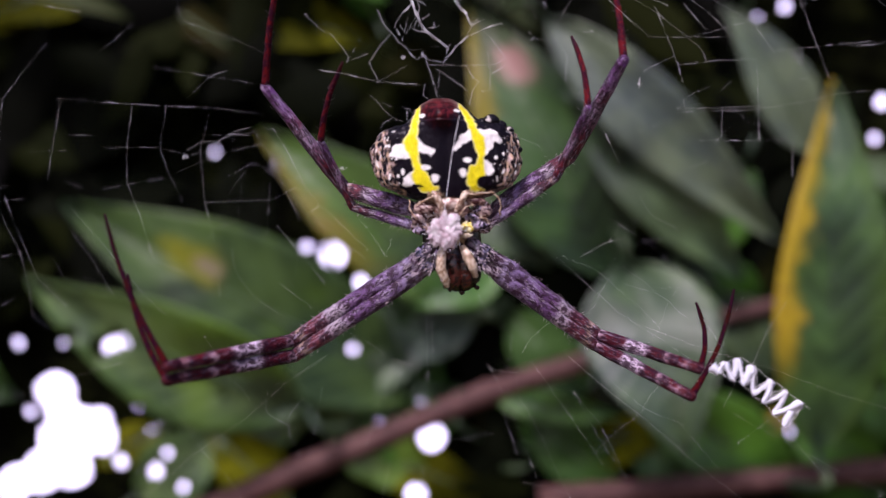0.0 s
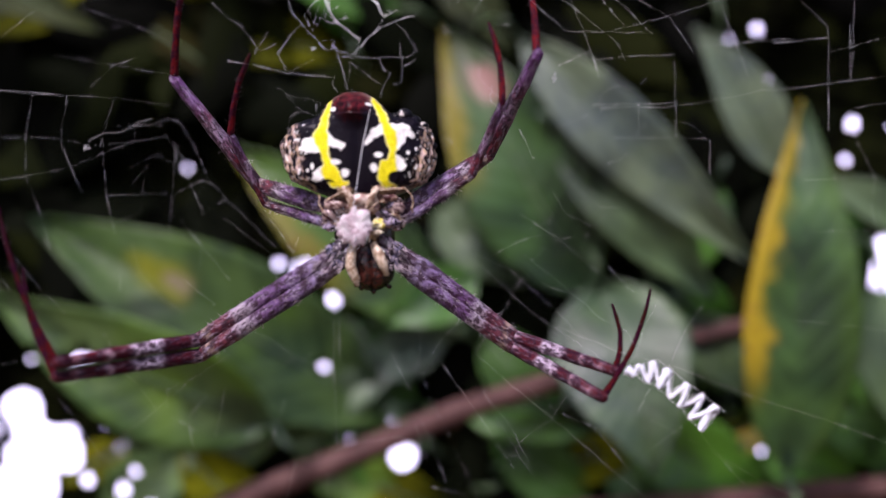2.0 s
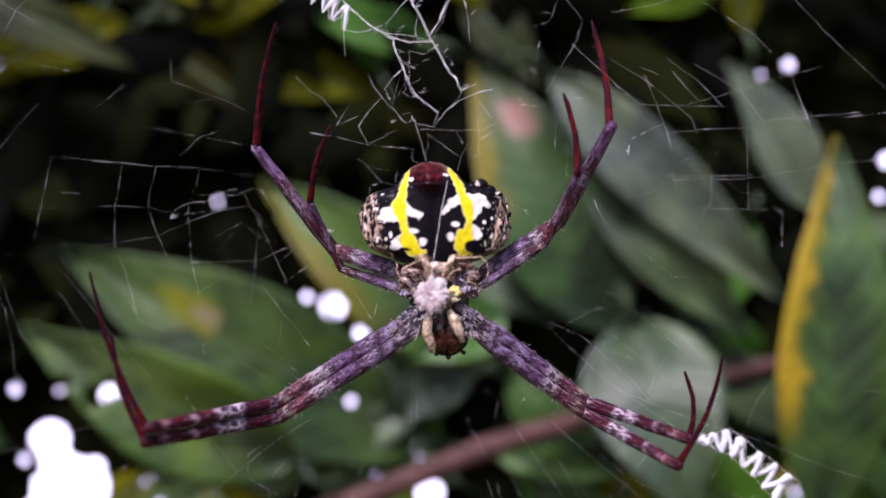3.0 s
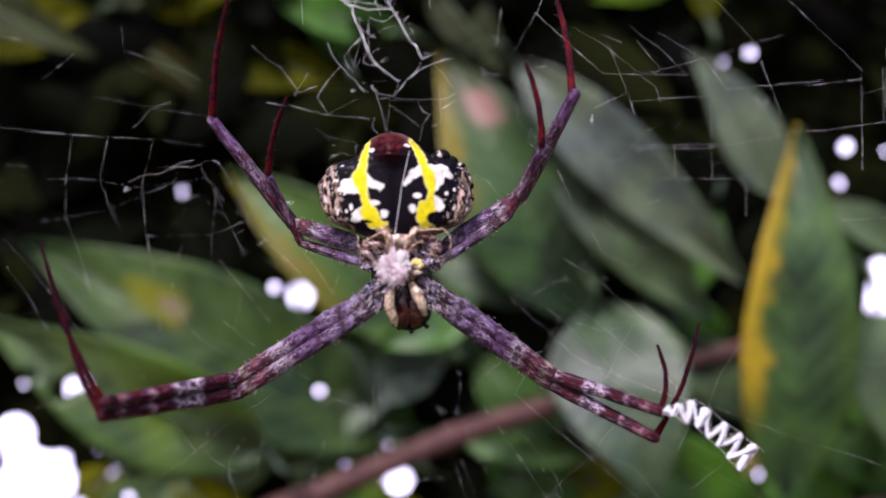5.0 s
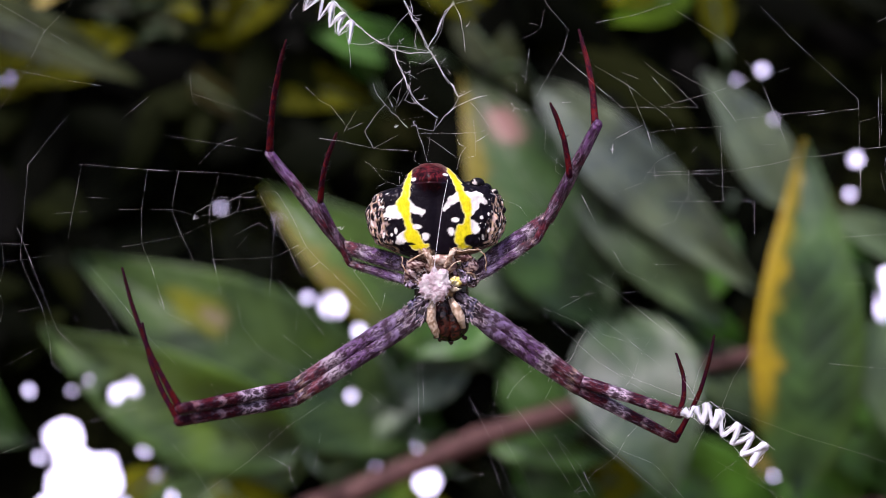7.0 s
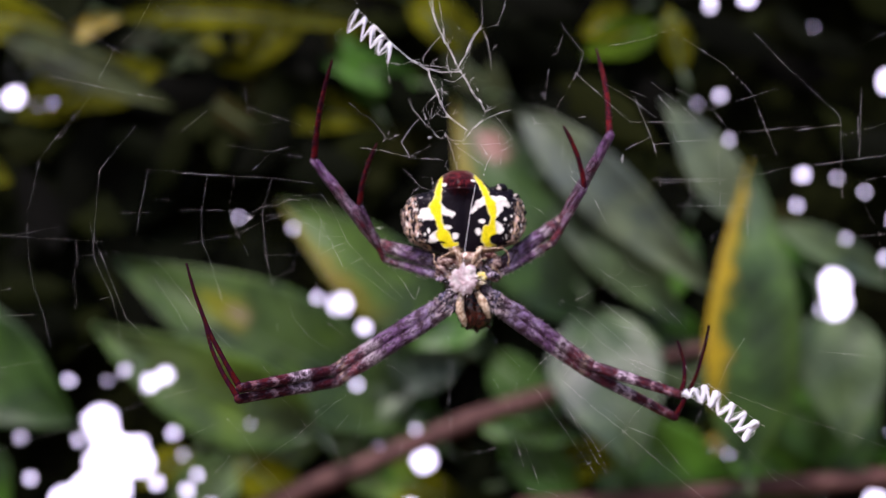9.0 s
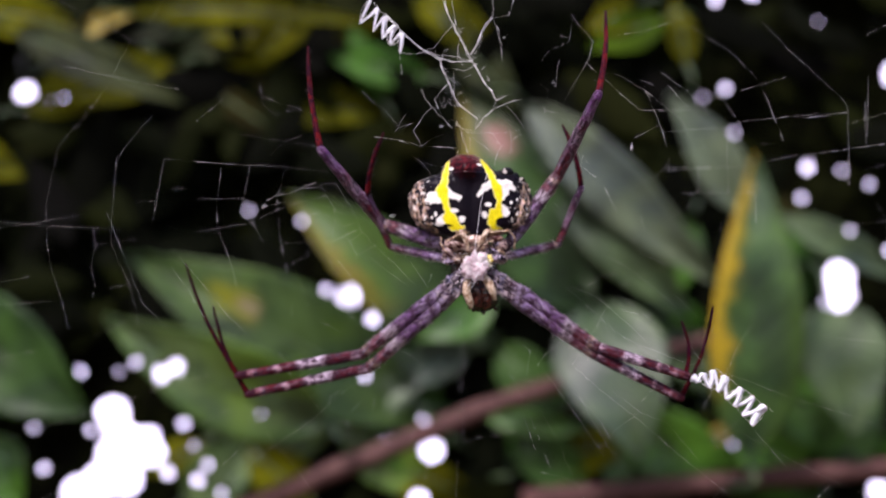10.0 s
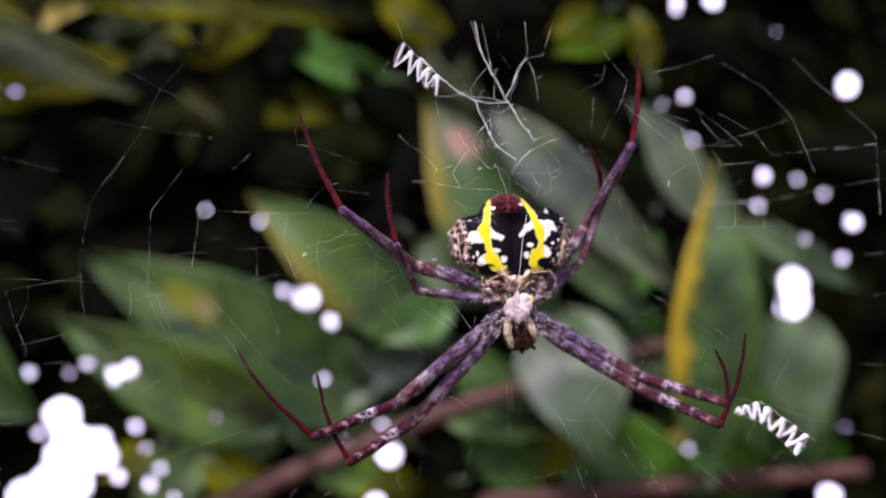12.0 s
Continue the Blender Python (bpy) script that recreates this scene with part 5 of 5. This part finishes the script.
def build_fore_body():
    brown, dark, tan, cream = (0.055, 0.016, 0.012), (0.018, 0.012, 0.016), (0.5, 0.36, 0.2), (0.5, 0.4, 0.28)
    violet = (0.17, 0.13, 0.18)
    skin("cephalothorax", [
        (blob((0.4, 2.6, -0.6), (2.3, 2.0, 3.0), 18, 24), dark, brown),
        (blob((1.05, 2.0, -3.2), (1.65, 1.6, 1.5), 14, 18), dark, brown),
    ], "dark brown fore body")
    skin("sternum", [(blob((0.45, 0.9, 0.1), (1.25, 0.5, 1.5), 26, 34), dark, (0.3, 0.2, 0.1)), (blob((1.5, -0.25, 0.25), (0.5, 0.14, 0.42), 30, 36), (0.75, 0.6, 0.08), (0.9, 0.85, 0.5)), (limb([(1.2, -0.1, -0.4), (1.6, -0.15, -0.35), (1.95, -0.05, -0.3)], [0.1, 0.15, 0.08], 8), cream, (0.85, 0.8, 0.6))], "yellow-marked breast plate", 1.8)
    skin("pedicel", [
        (limb([(-1.15, -0.55, 3.1), (-0.75, -0.8, 2.5), (-0.42, -0.75, 1.8), (-0.3, -0.5, 1.0)], [0.14, 0.27, 0.24, 0.15], 16), (0.3, 0.18, 0.12), (0.8, 0.66, 0.5)),
        (limb([(1.7, -0.55, 3.05), (1.35, -0.8, 2.6), (1.05, -0.75, 2.0), (0.7, -0.5, 1.4)], [0.14, 0.29, 0.24, 0.15], 16), (0.3, 0.18, 0.12), (0.8, 0.66, 0.5)),
        (blob((0.4, 0.2, 1.5), (1.3, 0.6, 0.7), 20, 30), (0.25, 0.12, 0.1), (0.75, 0.58, 0.5)),
    ], "cream pleats behind the legs", 0.4)
    skin("hind_pad", [
        (blob((2.1, 0.2, 2.2), (0.9, 0.5, 0.4), 20, 26), (0.08, 0.025, 0.025), (0.5, 0.32, 0.26)),
        (blob((2.8, 0.5, 1.5), (0.7, 0.5, 0.6), 20, 26), (0.07, 0.022, 0.026), (0.58, 0.42, 0.38)),
        (blob((-1.6, 0.4, 1.65), (0.9, 0.5, 0.5), 20, 26), (0.08, 0.026, 0.026), (0.6, 0.44, 0.38)),
        (blob((-2.1, 0.6, 0.9), (0.6, 0.5, 0.6), 20, 26), (0.06, 0.02, 0.024), (0.55, 0.4, 0.37)),
        (blob((0.4, -0.3, 2.0), (1.2, 0.45, 0.5), 20, 26), (0.3, 0.16, 0.12), (0.86, 0.72, 0.6)),
    ], "mottled brown skin between the leg bases", 0.4)
    for x in (0.6, 1.45):
        skin("chelicera", [(limb([(x, 1.0, -1.5), (x, 0.6, -2.6), (x + 0.05, 0.7, -3.7), (x + 0.02, 1.0, -4.4)], [0.5, 0.66, 0.62, 0.35], 14), (0.008, 0.003, 0.003), (0.075, 0.016, 0.010))], "dark brown jaw")
    palp_dark, palp_pale = (0.34, 0.22, 0.13), (0.76, 0.62, 0.46)
    skin("palp", [(limb([(-0.25, -0.1, -1.2), (-0.38, -0.4, -2.0), (-0.42, -0.45, -2.9), (-0.1, -0.2, -3.7), (0.05, 0.0, -4.3)], [0.24, 0.36, 0.38, 0.36, 0.16], 14), palp_dark, palp_pale)], "cream feeler", 0.5)
    skin("palp", [(limb([(1.2, -0.1, -1.2), (1.55, -0.4, -1.9), (1.95, -0.45, -2.7), (2.2, -0.1, -3.5)], [0.24, 0.4, 0.38, 0.2], 14), palp_dark, palp_pale)], "cream feeler", 0.5)
    # thin tan bars across the hind end, and glossy beads beside the breast plate
    for bar in ([(-2.4, -0.5, 1.8), (-1.6, -0.75, 2.2), (-0.9, -0.9, 2.6)], [(1.5, -0.85, 2.65), (2.6, -0.75, 2.75), (3.6, -0.45, 2.8)], [(3.3, -0.4, 2.9), (3.9, -0.3, 2.4), (4.1, -0.1, 1.7), (4.0, 0.1, 1.1)], [(-2.8, -0.2, 2.3), (-2.7, -0.3, 1.5), (-2.2, -0.2, 0.8)], [(0.9, -0.7, 1.0), (1.3, -0.8, 1.6), (2.0, -0.7, 1.9)]):
        skin("fold", [(tube(smooth_line([Vector(p) for p in bar], 4), [0.06] * (len(smooth_line([Vector(p) for p in bar], 4))), 8), (0.3, 0.17, 0.1), (0.75, 0.58, 0.42))])
    for x, y, z, r in ((1.95, 0.15, 0.95, 0.45), (2.6, 0.15, 0.4, 0.55), (2.6, 0.25, 1.6, 0.5), (-2.0, 0.25, 0.0, 0.45)):
        skin("bead", [(blob((x, y, z), (r * 1.2, r * 0.45, r * 0.6), 40, 46), (0.008, 0.004, 0.012), (0.42, 0.34, 0.46))], "mottled purple-black joint", 2.2)
    # bent pale folds between the leg bases and the abdomen
    for i, (x, z, r, a) in enumerate(((-1.5, 1.6, 0.8, 20), (-0.6, 2.0, 0.6, 60), (2.0, 1.5, 0.75, 120), (2.7, 1.7, 0.7, 170), (1.2, 1.9, 0.6, 90), (2.6, 0.5, 0.6, -30), (-1.7, 0.5, 0.6, 200))):
        arc = [(x + r * math.cos(radians(a + k * 24)), 0.25 + 0.1 * math.sin(k), z + r * 0.8 * math.sin(radians(a + k * 24))) for k in range(7)]
        skin("fold", [(tube(arc, [0.03, 0.06, 0.08, 0.085, 0.08, 0.06, 0.03], 8), (0.2, 0.10, 0.06), cream)])
    for x, z in ((0.25, -4.55), (1.2, -4.75), (2.3, -4.35), (-0.1, -4.3)):
        skin("eye", [(blob((x, 1.3, z), (0.2, 0.2, 0.2), 8, 10), (0.01, 0.006, 0.006), (0.03, 0.012, 0.01))])
    for x, z, s, a in ((-1.35, -1.5, 0.8, 40), (-1.0, -2.1, 0.75, 55), (2.35, -1.35, 0.85, -40), (2.1, -2.0, 0.75, -55), (-1.55, 0.3, 0.72, 95), (-1.45, 1.4, 0.8, 120), (2.4, 0.35, 0.75, -95), (2.35, 1.35, 0.85, -120)):
        turn = Matrix.Rotation(radians(a), 3, "Y")
        front = z < -1
        skin("coxa", [(blob((x, 0.9, z), (0.52, 0.55, s * 1.25), 24, 32, turn), dark if front else brown, violet if front else (0.6, 0.44, 0.36)), (blob((x * 1.22 - 0.08, 1.0, z * 1.2), (0.68, 0.6, 0.66), 26, 34), (0.006, 0.005, 0.014) if front else (0.05, 0.018, 0.016), (0.24, 0.22, 0.36) if front else (0.62, 0.46, 0.42))])


def build_tufts():
    """Pale and dark hair on the leg bases and the underside."""
    rng = random.Random(40)
    for x, z, r, n in ((-1.9, -1.9, 0.7, 60), (-1.4, -2.6, 0.6, 50), (2.9, -1.7, 0.75, 70), (2.5, -2.5, 0.6, 50), (2.6, 0.6, 0.8, 70), (-1.9, 0.7, 0.7, 50), (2.2, 2.0, 0.9, 60), (-1.4, 2.1, 0.9, 60), (3.4, -2.9, 0.6, 40), (-2.6, -3.0, 0.6, 40)):
        for name, material, share in (("hair_tuft", SPINE_PALE, 0.55), ("hair_tuft", SPINE_DARK, 0.45)):
            pieces = []
            for _ in range(int(0.7 * n * share)):
                a, d = rng.uniform(0, 2 * math.pi), r * math.sqrt(rng.random())
                foot = Vector((x + d * math.cos(a), 0.35 + rng.uniform(-0.15, 0.25), z + d * math.sin(a)))
                out = Vector((x - 0.45 + rng.gauss(0, 0.9), -1.4 + rng.gauss(0, 0.6), z + rng.gauss(0, 0.9))).normalized() * rng.uniform(0.25, 0.6)
                tip = foot + out
                pieces.append(tube([foot * MM, ((foot + tip) / 2 + Vector((rng.gauss(0, 0.05), -0.06, rng.gauss(0, 0.05)))) * MM, tip * MM], [0.034 * MM, 0.026 * MM, 0.006 * MM], 4, False))
            part(name, mesh(name, *join(*pieces), material), spider, "pale hair on the leg bases" if material is SPINE_PALE else "dark hair on the leg bases")


def bristles(length, radius_at, n, seed, size, bow=0.0):
    rng = random.Random(seed)
    pieces = []
    for _ in range(n):
        f, a = rng.uniform(0.04, 0.97), rng.uniform(0, 2 * math.pi)
        out = Vector((math.cos(a), math.sin(a), 0))
        p = out * radius_at(f) * 0.9 + Vector((bow * math.sin(math.pi * f), 0, f * length))
        tip = p + out * size * rng.uniform(0.4, 1.0) + Vector((0, 0, size * rng.uniform(0.1, 0.6)))
        pieces.append(tube([p, (p + tip) / 2, tip], [0.022, 0.015, 0.004], 3, False))
    return join(*pieces)


def segment(name, parent, length, profile, material, spine, n_spines, seed, bow=0.0, label=""):
    """One leg segment along +z, with bristles."""
    steps = 26

    def radius(f):
        return table(profile, f) * (1 + 0.05 * noise.noise((f * 7, seed, 0)))

    v, f, along = tube([(0.012 * math.sin(i * 0.7 + seed) + bow * math.sin(math.pi * i / steps), 0, length * i / steps) for i in range(steps + 1)], [radius(i / steps) for i in range(steps + 1)], 16)
    cap, cap_f = blob((0, 0, 0), (radius(0),) * 3, 6, 12)
    end, end_f = blob((0, 0, length), (radius(1),) * 3, 6, 12)
    body = len(v) + len(cap) + len(end)
    b, bf = bristles(length, radius, n_spines * 3, seed, 0.42, bow)
    verts, faces = join((v, f), (cap, cap_f), (end, end_f), (b, bf))
    me = mesh(name, [Vector(p) * MM for p in verts], faces, [material, spine])
    first = len(f) + len(cap_f) + len(end_f)
    for p in me.polygons[first:]:
        p.material_index = 1
    float_attribute(me, "along", along + [0.0] * len(cap) + [1.0] * len(end) + [0.5] * (len(verts) - body))
    return part(name, me, parent, label)


LEG_SHAPES = {
    "front": ([(0, 0.46), (0.2, 0.68), (0.7, 0.62), (1, 0.54)], [(0, 0.52), (0.25, 0.54), (0.6, 0.48), (1, 0.42)], [(0, 0.28), (0.2, 0.2), (0.8, 0.15), (1, 0.1)]),
    "rear": ([(0, 0.5), (0.3, 0.72), (0.75, 0.66), (1, 0.56)], [(0, 0.52), (0.3, 0.58), (0.75, 0.5), (1, 0.42)], [(0, 0.32), (0.3, 0.26), (0.8, 0.2), (1, 0.1)]),
    "short": ([(0, 0.34), (0.3, 0.44), (0.75, 0.4), (1, 0.34)], [(0, 0.34), (0.3, 0.34), (1, 0.3)], [(0, 0.27), (0.4, 0.22), (0.85, 0.19), (1, 0.1)]),
}


def aim(a, b):
    """The pose at a whose z axis points to b."""
    z = (b - a).normalized()
    x = Vector((0, 1, 0)).cross(z).normalized()
    y = z.cross(x)
    m = Matrix((x, y, z)).transposed().to_4x4()
    m.translation = a * MM
    return m


def lean(t):
    """The spider's shift and lean at a time."""
    for (a, *p), (b, *q) in zip(SPIDER_ROWS, SPIDER_ROWS[1:]):
        if t <= b:
            return [u + (v - u) * max(0, (t - a) / (b - a)) for u, v in zip(p, q)]
    return SPIDER_ROWS[-1][1:]


def on_body(t, x, z):
    """A place on the web as the leaning body sees it."""
    aside, lift, roll = lean(t)
    return Matrix.Rotation(-radians(roll), 3, "Y") @ Vector((x - aside, 0, z - lift))


def leg_poses(start, rows):
    """Segment lengths that fit all poses, and the joints of each pose in depth. A joint that lies deeper is spread wider, as seen from the camera's side."""
    flat = [[Vector((start[0], 0, start[1]))] + [on_body(row[0], x, z) for x, z in row[1:]] for row in rows]
    deep = [[1.3] * 4 for _ in rows]
    for _ in range(12):
        wide = [[p * (1 + y / 80) for p, y in zip(ps, ys)] for ps, ys in zip(flat, deep)]
        lengths = [max((p[i + 1] - p[i]).length for p in wide) * 1.004 for i in range(3)]
        for p, ys in zip(wide, deep):
            y = ys[0]
            for i in range(3):
                d = math.sqrt(max(0, lengths[i] ** 2 - (p[i + 1] - p[i]).length ** 2))
                y += d if (i == 0 or (i == 2 and y < 0.5)) else -d
                ys[i + 1] = 0.5 * ys[i + 1] + 0.5 * y
    poses = []
    for p, ys in zip(wide, deep):
        out = [Vector((p[0].x, ys[0], p[0].z))]
        for i in range(3):
            q = Vector((p[i + 1].x, ys[i + 1], p[i + 1].z))
            out.append(out[-1] + (q - out[-1]).normalized() * lengths[i])
        poses.append(out)
    return lengths, poses


build_abdomen()
build_fore_body()
build_tufts()
MOVING_LEGS = []


def build_leg(kind, start, rows):
    """A leg: its kind, where it leaves the body, and by seconds the places of its two knees and its tip (x, z in mm from the hub)."""
    number = len(MOVING_LEGS)
    lengths, poses = leg_poses(start, rows)
    shape = LEG_SHAPES[kind]
    front = kind == "front"
    leg = segment("leg", spider, lengths[0], shape[0], FEMUR, SPINE_PALE, 50, number * 3 + 1, 0.0, "purple-grey banded leg")
    tibia = segment("tibia", leg, lengths[1], shape[1], TIBIA if front else REAR_TIBIA, SPINE_DARK, 45 if front else 30, number * 3 + 2, 0.0, "dark red and white banded segment" if front else "")
    foot = segment("metatarsus", leg, lengths[2], shape[2], METATARSUS if front else REAR_METATARSUS, SPINE_DARK, 16, number * 3 + 3, math.copysign(0.5 if front else 0.3, start[0]), "reddish brown foot segment")
    MOVING_LEGS.append((leg, tibia, foot, [row[0] for row in rows], poses))


build_leg("front", (-1.36, -1.7), [
    (0, (-11.71, -8.31), (-20.87, -10.39), (-25.69, 1.06)),
    (2.5, (-11.71, -8.31), (-20.87, -10.39), (-25.69, 1.06)),
    (5, (-11.71, -8.2), (-20.7, -10.12), (-25.6, 1.4)),
    (9.5, (-11.71, -8.2), (-20.8, -10.2), (-25.69, 1.2)),
    (10, (-10.22, -7.88), (-21.51, -9.88), (-26.5, 0.3)),
    (10.5, (-11.29, -7.2), (-20.96, -8.69), (-25.65, 1.92)),
    (11, (-11.29, -8.78), (-20.79, -10.52), (-26.54, -0.26)),
    (12, (-11.0, -8.5), (-19.9, -11.15), (-25.82, -3.0)),
])
build_leg("front", (-1.11, -2.56), [
    (0, (-11.5, -9.41), (-20.96, -11.37), (-23.98, -3.41)),
    (2.5, (-11.5, -9.41), (-20.96, -11.37), (-23.98, -3.41)),
    (5, (-11.5, -9.25), (-20.8, -11.05), (-23.9, -3.1)),
    (9.5, (-11.5, -9.25), (-20.9, -11.15), (-23.98, -3.2)),
    (10, (-9.58, -9.12), (-20.58, -11.54), (-23.86, -3.62)),
    (10.5, (-8.52, -9.88), (-14.7, -15.68), (-17.3, -9.03)),
    (11, (-8.52, -9.63), (-15.38, -14.7), (-17.72, -7.63)),
    (12, (-9.3, -10.2), (-16.6, -13.6), (-18.45, -5.6)),
])
build_leg("front", (3.15, -1.7), [
    (0, (11.4, -7.84), (19.1, -10.45), (18.85, -5.5)),
    (2.5, (11.4, -7.8), (19.05, -10.4), (18.75, -5.5)),
    (5, (11.71, -7.84), (19.6, -10.45), (19.4, -5.62)),
    (9.5, (11.71, -7.84), (19.68, -10.52), (19.47, -5.62)),
    (11, (11.5, -7.5), (19.55, -10.2), (19.2, -5.3)),
    (12, (11.4, -6.9), (19.1, -9.66), (18.4, -4.68)),
])
build_leg("front", (2.9, -2.56), [
    (0, (11.3, -8.6), (18.4, -12.5), (21.7, -4.5)),
    (2.5, (11.3, -8.6), (18.2, -12.35), (21.6, -4.35)),
    (5, (11.5, -8.45), (19.1, -12.35), (22.5, -4.0)),
    (9.5, (11.5, -8.45), (19.1, -12.4), (22.4, -4.2)),
    (11, (11.35, -8.3), (19, -12.2), (22.0, -4.0)),
    (12, (11.2, -7.9), (18.2, -11.6), (21.35, -3.36)),
])
build_leg("rear", (-1.92, 1.41), [
    (0, (-7.67, 3.24), (-13.63, 10.78), (-12.27, 20.36)),
    (9.5, (-7.67, 3.24), (-13.63, 10.78), (-12.35, 20.02)),
    (10, (-8.48, 3.96), (-14.48, 10.78), (-15.68, 20.45)),
    (10.5, (-8.43, 3.49), (-15.21, 10.31), (-17.55, 19.17)),
    (11, (-8.14, 3.49), (-15.46, 9.76), (-18.62, 18.66)),
    (12, (-9.2, 4.09), (-16.53, 9.58), (-19.81, 18.45)),
])
build_leg("short", (-1.92, 0.21), [
    (0, (-7.03, 1.83), (-9.5, 6.73), (-7.84, 12.61)),
    (9.5, (-7.03, 1.83), (-9.5, 6.73), (-8.09, 12.35)),
    (10.5, (-7.88, 1.41), (-9.97, 6.13), (-8.52, 12.01)),
    (11, (-8.43, 1.15), (-10.52, 6.65), (-8.78, 12.4)),
    (12, (-8.95, 1.7), (-11.29, 6.18), (-11.8, 12.78)),
])
build_leg("rear", (3.19, 1.28), [
    (0, (9.37, 5.67), (13.33, 12.78), (11.84, 21)),
    (9.5, (9.16, 5.54), (13.46, 13.29), (12.44, 21.3)),
    (10, (7.75, 8.52), (11.37, 15.97), (12.18, 23.86)),
    (10.5, (7.8, 4.56), (11.71, 12.65), (9.63, 21.3)),
    (11, (7.54, 5.58), (11.71, 13.16), (10.22, 21.3)),
    (11.5, (7.33, 7.24), (12.01, 14.23), (13.21, 23)),
    (12, (7.28, 7.2), (11.29, 14.7), (12.48, 23.22)),
])
build_leg("short", (3.24, 0.51), [
    (0, (8.31, 4.05), (10.65, 9.16), (9.46, 14.61)),
    (9.5, (8.09, 3.24), (11.08, 8.26), (8.99, 13.8)),
    (10, (7.75, 2.13), (9.84, 7.37), (8.14, 13.12)),
    (10.5, (7.8, 2.98), (9.63, 8.48), (8.69, 12.78)),
    (11, (7.46, 3.19), (9.58, 8.52), (8.69, 13.21)),
    (12, (6.73, 4.05), (8.82, 9.58), (7.37, 14.91)),
])


# ---- what moves: the web and its spider, in the wind and to fit the view, and the spider's legs ----
def motions():
    web_poses = [(t, pose(x * MM, y * MM, z * MM, 0, roll, 0)) for t, x, y, z, roll in WEB_ROWS]
    walk(web, web_poses)
    walk(spider, [(t, m @ pose(lean(t)[0] * MM, 0, lean(t)[1] * MM, 0, lean(t)[2], 0)) for (t, m) in web_poses])
    for leg, tibia, foot, times, poses in MOVING_LEGS:
        femurs = [aim(p[0], p[1]) for p in poses]
        walk(leg, list(zip(times, femurs)))
        walk(tibia, [(t, m.inverted() @ aim(p[1], p[2])) for t, m, p in zip(times, femurs, poses)])
        walk(foot, [(t, m.inverted() @ aim(p[2], p[3])) for t, m, p in zip(times, femurs, poses)])


motions()
